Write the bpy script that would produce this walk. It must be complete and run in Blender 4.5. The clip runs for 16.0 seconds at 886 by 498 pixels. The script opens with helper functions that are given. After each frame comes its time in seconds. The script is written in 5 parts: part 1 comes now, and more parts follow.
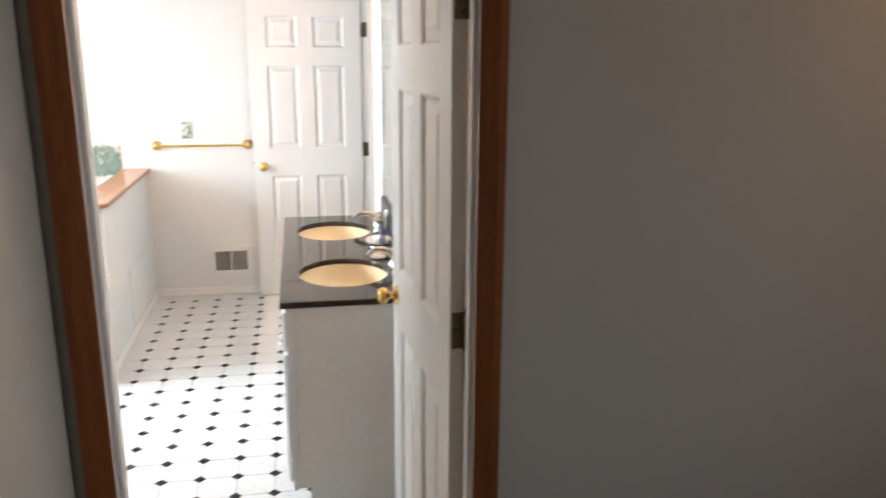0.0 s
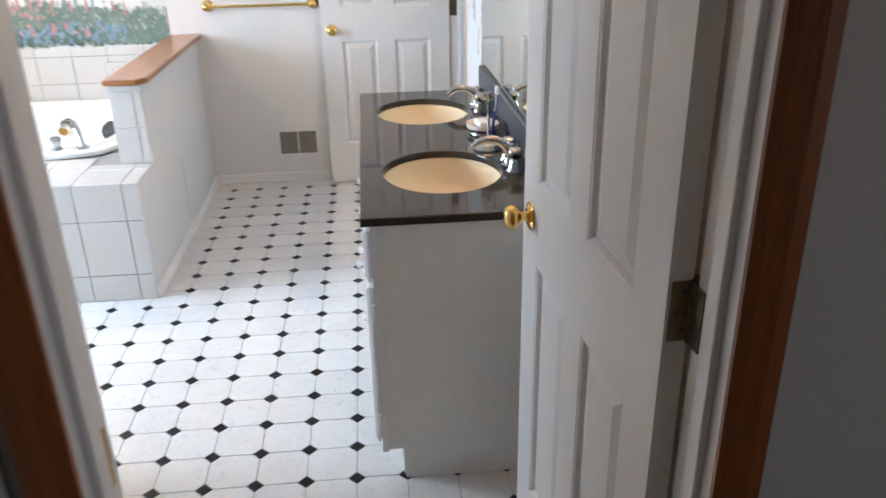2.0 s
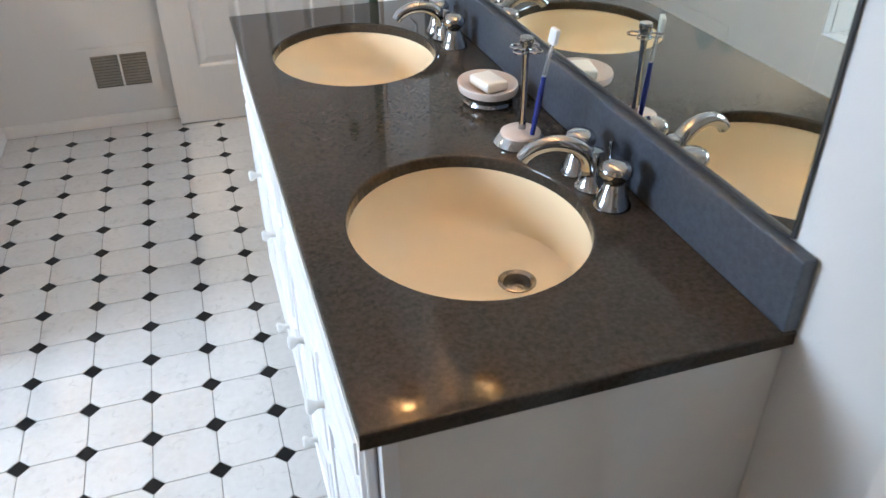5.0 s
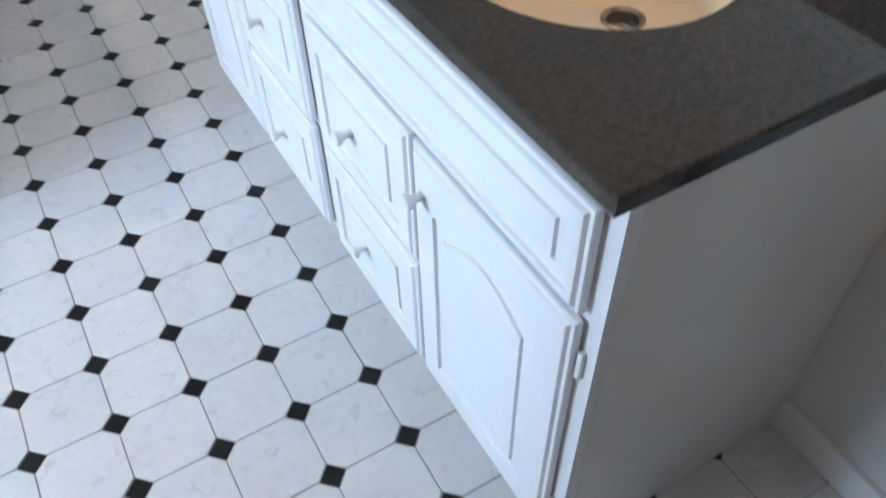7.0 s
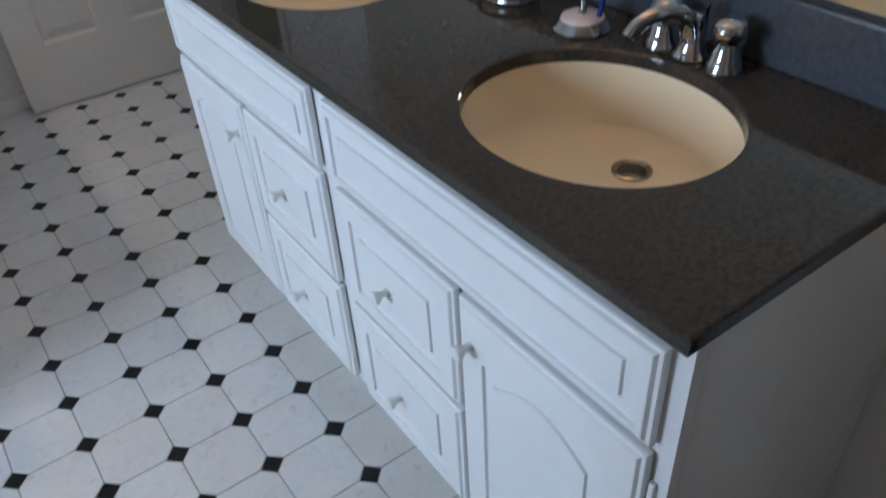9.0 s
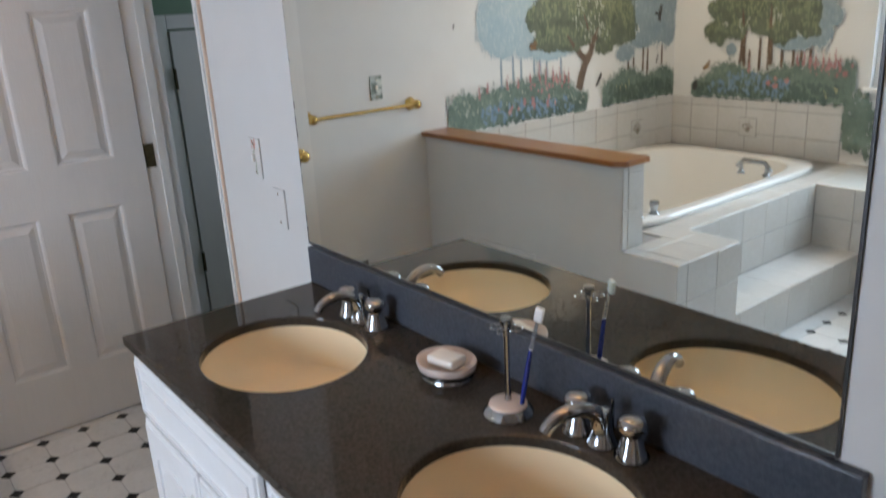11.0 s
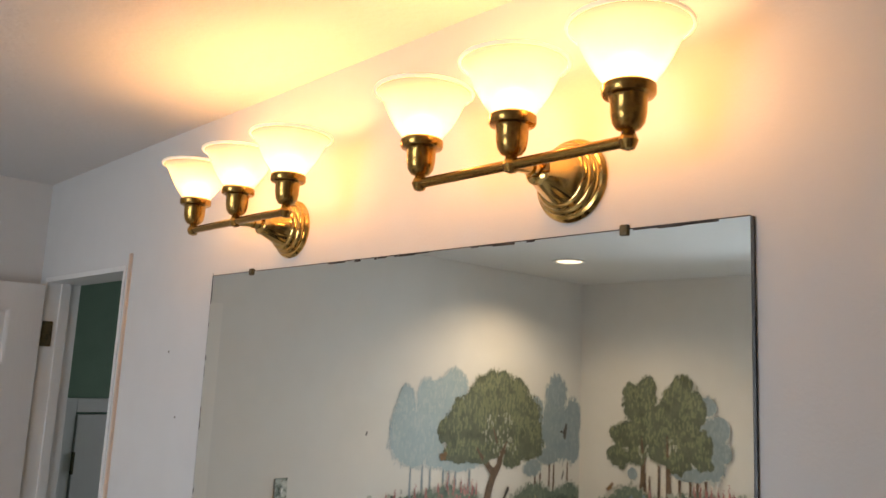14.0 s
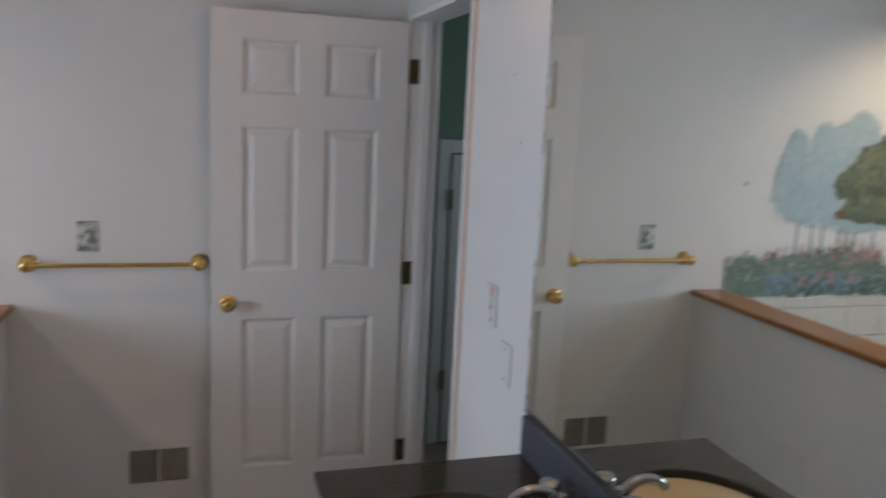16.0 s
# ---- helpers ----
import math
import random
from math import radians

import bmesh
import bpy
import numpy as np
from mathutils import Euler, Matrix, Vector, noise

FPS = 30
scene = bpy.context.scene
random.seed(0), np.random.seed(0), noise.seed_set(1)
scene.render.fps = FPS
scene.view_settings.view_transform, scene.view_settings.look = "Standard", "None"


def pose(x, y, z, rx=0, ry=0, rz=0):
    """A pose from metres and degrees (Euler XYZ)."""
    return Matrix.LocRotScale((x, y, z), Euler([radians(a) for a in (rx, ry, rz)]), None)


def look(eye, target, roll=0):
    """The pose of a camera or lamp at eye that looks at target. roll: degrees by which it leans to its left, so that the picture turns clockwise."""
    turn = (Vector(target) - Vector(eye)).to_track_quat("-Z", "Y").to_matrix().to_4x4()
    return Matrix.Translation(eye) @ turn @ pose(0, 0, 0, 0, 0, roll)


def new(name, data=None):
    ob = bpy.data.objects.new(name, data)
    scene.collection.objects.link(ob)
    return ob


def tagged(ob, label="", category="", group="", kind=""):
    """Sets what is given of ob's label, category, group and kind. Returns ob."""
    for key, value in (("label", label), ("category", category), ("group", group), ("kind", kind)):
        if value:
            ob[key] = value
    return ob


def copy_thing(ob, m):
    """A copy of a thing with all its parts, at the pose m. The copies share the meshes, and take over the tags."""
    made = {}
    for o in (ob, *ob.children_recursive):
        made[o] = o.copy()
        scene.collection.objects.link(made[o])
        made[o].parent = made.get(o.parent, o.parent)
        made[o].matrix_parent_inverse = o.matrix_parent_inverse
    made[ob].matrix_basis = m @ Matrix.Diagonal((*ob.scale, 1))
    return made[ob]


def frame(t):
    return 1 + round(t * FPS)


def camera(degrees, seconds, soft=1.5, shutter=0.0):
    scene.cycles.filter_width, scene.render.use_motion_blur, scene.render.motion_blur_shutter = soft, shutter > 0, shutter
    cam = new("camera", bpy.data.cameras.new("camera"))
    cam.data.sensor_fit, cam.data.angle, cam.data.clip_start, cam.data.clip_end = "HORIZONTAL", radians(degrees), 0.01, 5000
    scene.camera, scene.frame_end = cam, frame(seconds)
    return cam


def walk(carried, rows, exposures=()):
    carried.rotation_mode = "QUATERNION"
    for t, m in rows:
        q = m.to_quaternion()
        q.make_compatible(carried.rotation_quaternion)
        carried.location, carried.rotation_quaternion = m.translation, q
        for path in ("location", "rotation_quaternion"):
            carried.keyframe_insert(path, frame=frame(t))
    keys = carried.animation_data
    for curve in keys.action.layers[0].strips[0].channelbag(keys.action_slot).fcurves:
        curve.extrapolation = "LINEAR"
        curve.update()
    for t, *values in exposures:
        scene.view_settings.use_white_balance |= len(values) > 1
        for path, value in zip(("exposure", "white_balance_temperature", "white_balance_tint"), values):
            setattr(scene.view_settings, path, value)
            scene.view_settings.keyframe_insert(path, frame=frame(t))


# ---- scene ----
cam = camera(59.2, 16.0, shutter=0.5)
PATH = [
    (0, pose(0.152, -2.859, 1.722, 75.66, -0.32, -10.39)),
    (0.5, pose(0.154, -2.731, 1.669, 73.37, 0.32, -4.63)),
    (1, pose(0.126, -2.521, 1.621, 68.70, 0.05, -3.02)),
    (1.5, pose(0.093, -2.287, 1.600, 67.08, 0.84, -3.10)),
    (2, pose(0.106, -2.057, 1.588, 66.15, 1.07, -5.57)),
    (2.5, pose(0.105, -1.797, 1.568, 62.49, 1.15, -10.13)),
    (3, pose(0.060, -1.549, 1.560, 59.45, 0.37, -11.50)),
    (5.5, pose(-0.052, -0.621, 1.415, 53.69, 1.27, -20.75)),
    (6, pose(-0.108, -0.555, 1.376, 49.27, 3.50, -22.80)),
    (6.5, pose(-0.198, -0.523, 1.331, 46.28, 3.12, -25.03)),
    (7, pose(-0.284, -0.501, 1.293, 42.11, 0.99, -30.49)),
    (7.5, pose(-0.342, -0.483, 1.263, 39.82, -0.32, -33.46)),
    (8, pose(-0.357, -0.459, 1.272, 41.77, 0.30, -36.03)),
    (8.5, pose(-0.373, -0.458, 1.323, 46.61, 2.79, -36.93)),
    (9, pose(-0.396, -0.472, 1.368, 51.64, 3.07, -35.93)),
    (9.5, pose(-0.411, -0.501, 1.437, 56.86, 2.71, -38.08)),
    (10, pose(-0.374, -0.510, 1.480, 61.64, 3.22, -39.78)),
    (12.5, pose(-0.388, -0.596, 1.724, 88.25, -0.20, -38.10)),
    (13, pose(-0.396, -0.596, 1.749, 92.86, -1.09, -40.60)),
    (13.5, pose(-0.390, -0.590, 1.764, 96.75, -1.85, -42.43)),
    (14, pose(-0.398, -0.581, 1.774, 99.00, -2.69, -44.34)),
    (14.5, pose(-0.405, -0.569, 1.767, 97.41, -3.87, -44.54)),
    (15, pose(-0.340, -0.537, 1.740, 91.51, -4.63, -38.46)),
    (15.5, pose(-0.260, -0.475, 1.697, 85.09, -4.24, -28.39)),
    (16, pose(-0.184, -0.406, 1.671, 80.55, -2.69, -16.86)),
]
EXPOSURES = [(0.0,0.42,7000,15), (0.5,0.45,6900,15), (1.0,0.4,6700,15), (1.5,0.2,6500,15), (2.0,-0.12,6350,15), (2.5,-0.2,6300,15), (3.0,-0.25,6250,15), (5.5,-0.2,6300,14), (6.0,-0.35,6300,14), (7.0,-0.6,5750,13), (7.5,-0.85,5650,12), (8.0,-1.05,5700,12), (8.5,-1.25,5800,13), (9.0,-1.35,5900,13), (10.0,-1.35,6200,16), (12.5,-0.75,7250,19), (13.0,-0.95,7400,19), (14.0,-1.55,7450,20), (15.0,-2.32,7450,19), (15.5,-1.95,7100,19), (16.0,-1.62,6550,19)]
walk(cam, PATH, EXPOSURES)

# ---- plan, in metres ----
XW, XO = 0.597, -3.02        # east and west walls
YN, YS, YH = 2.732, -1.19, -1.30   # north wall, room face and hall face of the south wall
ZC = 2.445                   # ceiling
P = 0.1524                   # floor tile pitch
XJ0, XJ1 = -0.257, 0.515     # doorway between hall and bathroom
XP = -0.887                  # half wall's face
ZD = 0.545                   # tub deck


# ---- world and lights ----
world = bpy.data.worlds.new("sky")
scene.world = world
world.use_nodes = True
wn = world.node_tree.nodes
sky = wn.new("ShaderNodeTexSky")
sky.sky_type, sky.sun_disc = "NISHITA", False
sky.sun_elevation, sky.sun_rotation = radians(38), radians(171)
wn["Background"].inputs[1].default_value = 0.12
world.node_tree.links.new(sky.outputs[0], wn["Background"].inputs[0])

sun = new("sun", bpy.data.lights.new("sun", "SUN"))
sun.data.energy, sun.data.angle, sun.data.color = 2.5, radians(0.6), (1, 0.95, 0.88)
sun.matrix_basis = look((3, -20, 15.6), (0, 0, 0))


def area_light(name, w, h, watts, colour, m, spread=180):
    d = bpy.data.lights.new(name, "AREA")
    d.shape, d.size, d.size_y, d.energy, d.color, d.spread = "RECTANGLE", w, h, watts, colour, radians(spread)
    ob = new(name, d)
    ob.matrix_basis = m
    return ob


def point_light(name, watts, radius, colour, at):
    d = bpy.data.lights.new(name, "POINT")
    d.energy, d.shadow_soft_size, d.color = watts, radius, colour
    ob = new(name, d)
    ob.location = at
    return ob


WARM = (1.0, 0.51, 0.17)
area_light("window_daylight", 1.20, 1.02, 98, (0.63, 0.82, 1.0), look((XO - 0.10, 0.83, 1.49), (0, 0.70, 0.60)), 138)
for yc in (0.160, 0.962):
    for dy in (-0.2, 0, 0.2):
        point_light("sconce_bulb_light", 10.0, 0.025, WARM, (XW - 0.15, yc + dy, 2.19))
can = bpy.data.lights.new("can_light", "SPOT")
can.energy, can.spot_size, can.spot_blend, can.shadow_soft_size, can.color = 148, radians(150), 0.7, 0.05, (1, 0.82, 0.58)
cano = new("can_light", can)
cano.matrix_basis = look((-2.05, 2.13, ZC - 0.015), (-2.05, 2.131, 0))
point_light("hall_lamp_light", 5.0, 0.08, (1, 0.60, 0.28), (1.95, -1.75, 2.15))
# Unseen cool fill lamp, added to brighten the hall's side wall.
area_light("hall_daylight", 1.1, 1.1, 5.0, (0.76, 0.87, 1.0), look((3.06, -3.0, 1.45), (0, -2.3, 1.2)), 85)
# Lamp added in an unseen opening so the green room isn't black.
area_light("side_room_daylight", 0.8, 0.9, 14, (0.68, 0.84, 1.0), look((2.26, 2.4, 1.5), (0, 2.6, 1.2)))


# ---- materials ----
def mat(name, base, rough=0.5, metal=0.0, var=None, scale=8.0, amount=0.5, bump=0.0, bscale=60.0, stretch=(1, 1, 1), per=0.0, coat=0.0, sub=None):
    """A principled material; var is a second colour mixed in by two scales of noise."""
    m = bpy.data.materials.new(name)
    m.use_nodes = True
    n, l = m.node_tree.nodes, m.node_tree.links
    b = n["Principled BSDF"]
    b.inputs["Base Color"].default_value = (*base, 1)
    b.inputs["Roughness"].default_value = rough
    b.inputs["Metallic"].default_value = metal
    b.inputs["Coat Weight"].default_value = coat
    tc = n.new("ShaderNodeTexCoord")
    mp = n.new("ShaderNodeMapping")
    mp.inputs["Scale"].default_value = stretch
    geo = n.new("ShaderNodeNewGeometry")
    l.new(geo.outputs["Position"], mp.inputs["Vector"])
    if var:
        a = n.new("ShaderNodeTexNoise")
        a.inputs["Scale"].default_value, a.inputs["Detail"].default_value = scale, 5
        l.new(mp.outputs[0], a.inputs["Vector"])
        c = n.new("ShaderNodeTexNoise")
        c.inputs["Scale"].default_value, c.inputs["Detail"].default_value = scale * 6.3, 3
        l.new(mp.outputs[0], c.inputs["Vector"])
        mul = n.new("ShaderNodeMath")
        mul.operation = "MULTIPLY"
        l.new(a.outputs["Fac"], mul.inputs[0])
        l.new(c.outputs["Fac"], mul.inputs[1])
        ramp = n.new("ShaderNodeMapRange")
        ramp.inputs["From Min"].default_value, ramp.inputs["From Max"].default_value = 0.14, 0.40
        ramp.inputs["To Max"].default_value = amount
        l.new(mul.outputs[0], ramp.inputs["Value"])
        mix = n.new("ShaderNodeMix")
        mix.data_type = "RGBA"
        mix.inputs["A"].default_value, mix.inputs["B"].default_value = (*base, 1), (*var, 1)
        l.new(ramp.outputs[0], mix.inputs["Factor"])
        out = mix.outputs["Result"]
        if per:
            oi = n.new("ShaderNodeObjectInfo")
            hsv = n.new("ShaderNodeHueSaturation")
            mr = n.new("ShaderNodeMapRange")
            mr.inputs["To Min"].default_value, mr.inputs["To Max"].default_value = 1 - per, 1 + per
            l.new(oi.outputs["Random"], mr.inputs["Value"])
            l.new(mr.outputs[0], hsv.inputs["Value"])
            l.new(out, hsv.inputs["Color"])
            out = hsv.outputs[0]
        l.new(out, b.inputs["Base Color"])
    if bump:
        bn = n.new("ShaderNodeTexNoise")
        bn.inputs["Scale"].default_value, bn.inputs["Detail"].default_value = bscale, 4
        l.new(mp.outputs[0], bn.inputs["Vector"])
        bp = n.new("ShaderNodeBump")
        bp.inputs["Strength"].default_value, bp.inputs["Distance"].default_value = bump, 0.004
        l.new(bn.outputs["Fac"], bp.inputs["Height"])
        l.new(bp.outputs[0], b.inputs["Normal"])
    return m


def emitter(name, colour, strength, base=(0.9, 0.9, 0.9), rough=0.5):
    m = mat(name, base, rough)
    b = m.node_tree.nodes["Principled BSDF"]
    b.inputs["Emission Color"].default_value = (*colour, 1)
    b.inputs["Emission Strength"].default_value = strength
    return m


def veined(m, colour):
    """Adds thin broken marble veins, their run differing from tile to tile."""
    n, l = m.node_tree.nodes, m.node_tree.links
    b = n["Principled BSDF"]
    under = b.inputs["Base Color"].links[0].from_socket
    geo, oi = n.new("ShaderNodeNewGeometry"), n.new("ShaderNodeObjectInfo")
    sc = n.new("ShaderNodeVectorMath")
    sc.operation = "MULTIPLY_ADD"
    l.new(oi.outputs["Random"], sc.inputs[0])
    sc.inputs[1].default_value = (7.0, 3.0, 5.0)
    l.new(geo.outputs["Position"], sc.inputs[2])
    t = n.new("ShaderNodeTexNoise")
    t.inputs["Scale"].default_value, t.inputs["Detail"].default_value, t.inputs["Distortion"].default_value = 9, 5, 0.35
    l.new(sc.outputs[0], t.inputs["Vector"])
    d = n.new("ShaderNodeMath")
    d.operation = "SUBTRACT"
    d.inputs[1].default_value = 0.5
    l.new(t.outputs["Fac"], d.inputs[0])
    a = n.new("ShaderNodeMath")
    a.operation = "ABSOLUTE"
    l.new(d.outputs[0], a.inputs[0])
    thin = n.new("ShaderNodeMapRange")
    thin.inputs["From Min"].default_value, thin.inputs["From Max"].default_value = 0.0, 0.020
    thin.inputs["To Min"].default_value, thin.inputs["To Max"].default_value = 1.0, 0.0
    l.new(a.outputs[0], thin.inputs["Value"])
    gap = n.new("ShaderNodeTexNoise")
    gap.inputs["Scale"].default_value = 31
    l.new(sc.outputs[0], gap.inputs["Vector"])
    gr = n.new("ShaderNodeMapRange")
    gr.inputs["From Min"].default_value, gr.inputs["From Max"].default_value = 0.46, 0.66
    gr.inputs["To Max"].default_value = 0.42
    l.new(gap.outputs["Fac"], gr.inputs["Value"])
    mul = n.new("ShaderNodeMath")
    mul.operation = "MULTIPLY"
    l.new(thin.outputs[0], mul.inputs[0])
    l.new(gr.outputs[0], mul.inputs[1])
    mix = n.new("ShaderNodeMix")
    mix.data_type = "RGBA"
    mix.inputs["B"].default_value = (*colour, 1)
    l.new(mul.outputs[0], mix.inputs["Factor"])
    l.new(under, mix.inputs["A"])
    l.new(mix.outputs["Result"], b.inputs["Base Color"])


WALL = mat("white_wall_paint", (0.66, 0.65, 0.63), 0.75, var=(0.60, 0.59, 0.57), scale=1.6, amount=0.35, bump=0.12, bscale=180)
HALLW = mat("greige_hall_paint", (0.45, 0.44, 0.41), 0.8, var=(0.40, 0.39, 0.36), scale=2.2, amount=0.4, bump=0.12, bscale=180)
CEIL = mat("ceiling_paint", (0.66, 0.65, 0.64), 0.9, var=(0.68, 0.67, 0.66), scale=2.5, amount=0.4, bump=0.5, bscale=55)
GREEN = mat("sage_green_paint", (0.20, 0.30, 0.22), 0.8, var=(0.17, 0.26, 0.19), scale=2, amount=0.5, bump=0.1, bscale=150)
TRIM = mat("white_trim_paint", (0.76, 0.75, 0.73), 0.35, var=(0.68, 0.66, 0.63), scale=5, amount=0.3, bump=0.05, bscale=90)
DOORP = mat("white_door_paint", (0.71, 0.69, 0.665), 0.38, var=(0.65, 0.63, 0.605), scale=4, amount=0.35, bump=0.15, bscale=70, stretch=(3, 3, 0.5))
CAB = mat("white_cabinet_paint", (0.80, 0.80, 0.80), 0.32, var=(0.72, 0.71, 0.69), scale=6, amount=0.3, bump=0.05, bscale=120)
SIDE = mat("cabinet_side_paint", (0.82, 0.80, 0.755), 0.17, var=(0.72, 0.695, 0.66), scale=4, amount=0.4, bump=0.02, bscale=40)
CHERRY = mat("stained_wood", (0.25, 0.074, 0.014), 0.46, var=(0.13, 0.034, 0.007), scale=9, amount=0.8, bump=0.1, bscale=60, stretch=(6, 6, 0.4))
CAPWOOD = mat("oak_cap_varnish", (0.37, 0.140, 0.036), 0.28, var=(0.19, 0.062, 0.014), scale=10, amount=0.8, bump=0.08, bscale=60, stretch=(6, 0.5, 6), coat=0.3)
BRASS = mat("polished_brass", (0.80, 0.53, 0.19), 0.14, 1.0, var=(0.52, 0.31, 0.08), scale=14, amount=0.5)
OLDBRASS = mat("aged_brass", (0.46, 0.27, 0.075), 0.24, 1.0, var=(0.26, 0.14, 0.04), scale=20, amount=0.6)
DARKHINGE = mat("darkened_brass_hinge", (0.125, 0.10, 0.05), 0.45, 0.5, var=(0.03, 0.024, 0.016), scale=30, amount=0.8)
WORNBRASS = mat("worn_brass_leaf", (0.25, 0.19, 0.095), 0.42, 0.6, var=(0.10, 0.075, 0.04), scale=40, amount=0.8)
CHROME = mat("chrome", (0.44, 0.45, 0.465), 0.05, 1.0)
PORC = mat("biscuit_porcelain", (0.92, 0.75, 0.51), 0.12, var=(0.89, 0.715, 0.475), scale=3, amount=0.3)
TUBM = mat("white_acrylic", (0.70, 0.69, 0.66), 0.14, var=(0.66, 0.65, 0.62), scale=3, amount=0.3)
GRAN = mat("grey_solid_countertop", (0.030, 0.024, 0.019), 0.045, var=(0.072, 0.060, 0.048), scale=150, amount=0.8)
GRAN.node_tree.nodes["Principled BSDF"].inputs["Specular IOR Level"].default_value = 0.24
# Same stone as the countertop; bluer, lighter colour paints in the window daylight.
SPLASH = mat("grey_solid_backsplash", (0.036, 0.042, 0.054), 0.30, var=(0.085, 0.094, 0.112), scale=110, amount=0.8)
FTILE = mat("white_marbled_floor_tile", (0.66, 0.655, 0.64), 0.24, var=(0.54, 0.535, 0.52), scale=9, amount=0.5, per=0.03, bump=0.05, bscale=30)
veined(FTILE, (0.36, 0.36, 0.355))
FDOT = mat("black_floor_dot", (0.007, 0.007, 0.008), 0.30, var=(0.018, 0.018, 0.018), scale=25, amount=0.5, per=0.1)
FDOT.node_tree.nodes["Principled BSDF"].inputs["Specular IOR Level"].default_value = 0.22
GROUT = mat("grey_grout", (0.36, 0.355, 0.345), 0.85, var=(0.27, 0.265, 0.26), scale=30, amount=0.6)
WTILE = mat("glazed_wall_tile", (0.54, 0.525, 0.50), 0.14, var=(0.47, 0.445, 0.41), scale=7, amount=0.5, per=0.02)
WGROUT = mat("dark_tile_joint", (0.22, 0.215, 0.21), 0.9, var=(0.30, 0.29, 0.28), scale=20, amount=0.6)
CARPET = mat("beige_carpet", (0.34, 0.28, 0.22), 1.0, var=(0.24, 0.20, 0.15), scale=60, amount=0.8, bump=1.0, bscale=300)
VENTM = mat("painted_steel_vent", (0.16, 0.15, 0.125), 0.45, var=(0.32, 0.30, 0.26), scale=20, amount=0.4)
VENTD = mat("dark_duct", (0.03, 0.028, 0.025), 0.9)
SOAP = mat("white_soap", (0.82, 0.77, 0.70), 0.45, var=(0.78, 0.72, 0.64), scale=20, amount=0.5)
PINK = mat("cream_ceramic", (0.60, 0.49, 0.43), 0.25)
BLUEP = mat("blue_clear_plastic", (0.02, 0.035, 0.20), 0.2)
WHITEP = mat("white_plastic", (0.80, 0.79, 0.76), 0.35)
BLACK = mat("black_rubber", (0.015, 0.015, 0.015), 0.5)
DRAIN = mat("drain_steel", (0.30, 0.28, 0.25), 0.25, 1.0)
MIRROR = mat("mirror_silver", (0.90, 0.95, 0.905), 0.015, 1.0)
MEDGE = mat("dark_mirror_edge", (0.03, 0.03, 0.03), 0.4)
GLASS = bpy.data.materials.new("window_glass")
GLASS.use_nodes = True
GLASS.node_tree.nodes["Principled BSDF"].inputs["Transmission Weight"].default_value = 1
GLASS.node_tree.nodes["Principled BSDF"].inputs["Roughness"].default_value = 0
FROST = mat("frosted_shade_glass", (0.92, 0.88, 0.80), 0.35)
fb = FROST.node_tree.nodes["Principled BSDF"]
fb.inputs["Emission Color"].default_value = (1.0, 0.60, 0.24, 1)
fb.inputs["Emission Strength"].default_value = 0.25
fn = FROST.node_tree.nodes
clear, mixs = fn.new("ShaderNodeBsdfTransparent"), fn.new("ShaderNodeMixShader")
mixs.inputs[0].default_value = 0.37
milk, glassy = fn.new("ShaderNodeBsdfTranslucent"), fn.new("ShaderNodeMixShader")
milk.inputs[0].default_value, glassy.inputs[0].default_value = (0.95, 0.86, 0.68, 1), 0.64
FROST.node_tree.links.new(milk.outputs[0], glassy.inputs[1])
FROST.node_tree.links.new(fb.outputs[0], glassy.inputs[2])
FROST.node_tree.links.new(clear.outputs[0], mixs.inputs[1])
FROST.node_tree.links.new(glassy.outputs[0], mixs.inputs[2])
FROST.node_tree.links.new(mixs.outputs[0], fn["Material Output"].inputs[0])
# Emission on the rim imitates bulb light caught in the glass edge.
RIM = mat("frosted_shade_rim", (0.92, 0.88, 0.80), 0.3)
rb = RIM.node_tree.nodes["Principled BSDF"]
rb.inputs["Emission Color"].default_value, rb.inputs["Emission Strength"].default_value = (1.0, 0.72, 0.36, 1), 1.6
CLEARP = mat("clear_plastic", (0.85, 0.88, 0.92), 0.15)
CLEARP.node_tree.nodes["Principled BSDF"].inputs["Transmission Weight"].default_value = 0.85
BULB = emitter("lit_bulb", (1.0, 0.80, 0.50), 14)
CANGLOW = emitter("lit_can_lens", (1.0, 0.84, 0.62), 6)
PLATEM = mat("painted_switch_plate", (0.62, 0.64, 0.60), 0.4, var=(0.06, 0.10, 0.07), scale=32, amount=1.3)


# ---- mesh helpers ----
def part(name, bm, material, parent=None, label="", smooth=False):
    me = bpy.data.meshes.new(name)
    bm.to_mesh(me)
    bm.free()
    me.materials.append(material)
    if smooth:
        for p in me.polygons:
            p.use_smooth = True
        me.set_sharp_from_angle(angle=radians(40))
    ob = new(name, me)
    if parent:
        ob.parent = parent
    if label:
        tagged(ob, label)
    return ob


def empty(name, at=(0, 0, 0)):
    ob = new(name)
    ob.location = at
    ob.empty_display_size = 0.05
    return ob


def add_box(bm, x0, x1, y0, y1, z0, z1, bevel=0.0, seg=2):
    r = bmesh.ops.create_cube(bm, size=1, matrix=Matrix.LocRotScale(((x0 + x1) / 2, (y0 + y1) / 2, (z0 + z1) / 2), None, (abs(x1 - x0), abs(y1 - y0), abs(z1 - z0))))
    if bevel:
        es = list({e for v in r["verts"] for e in v.link_edges})
        bmesh.ops.bevel(bm, geom=es, offset=bevel, segments=seg, affect="EDGES", profile=0.6)
    return bm


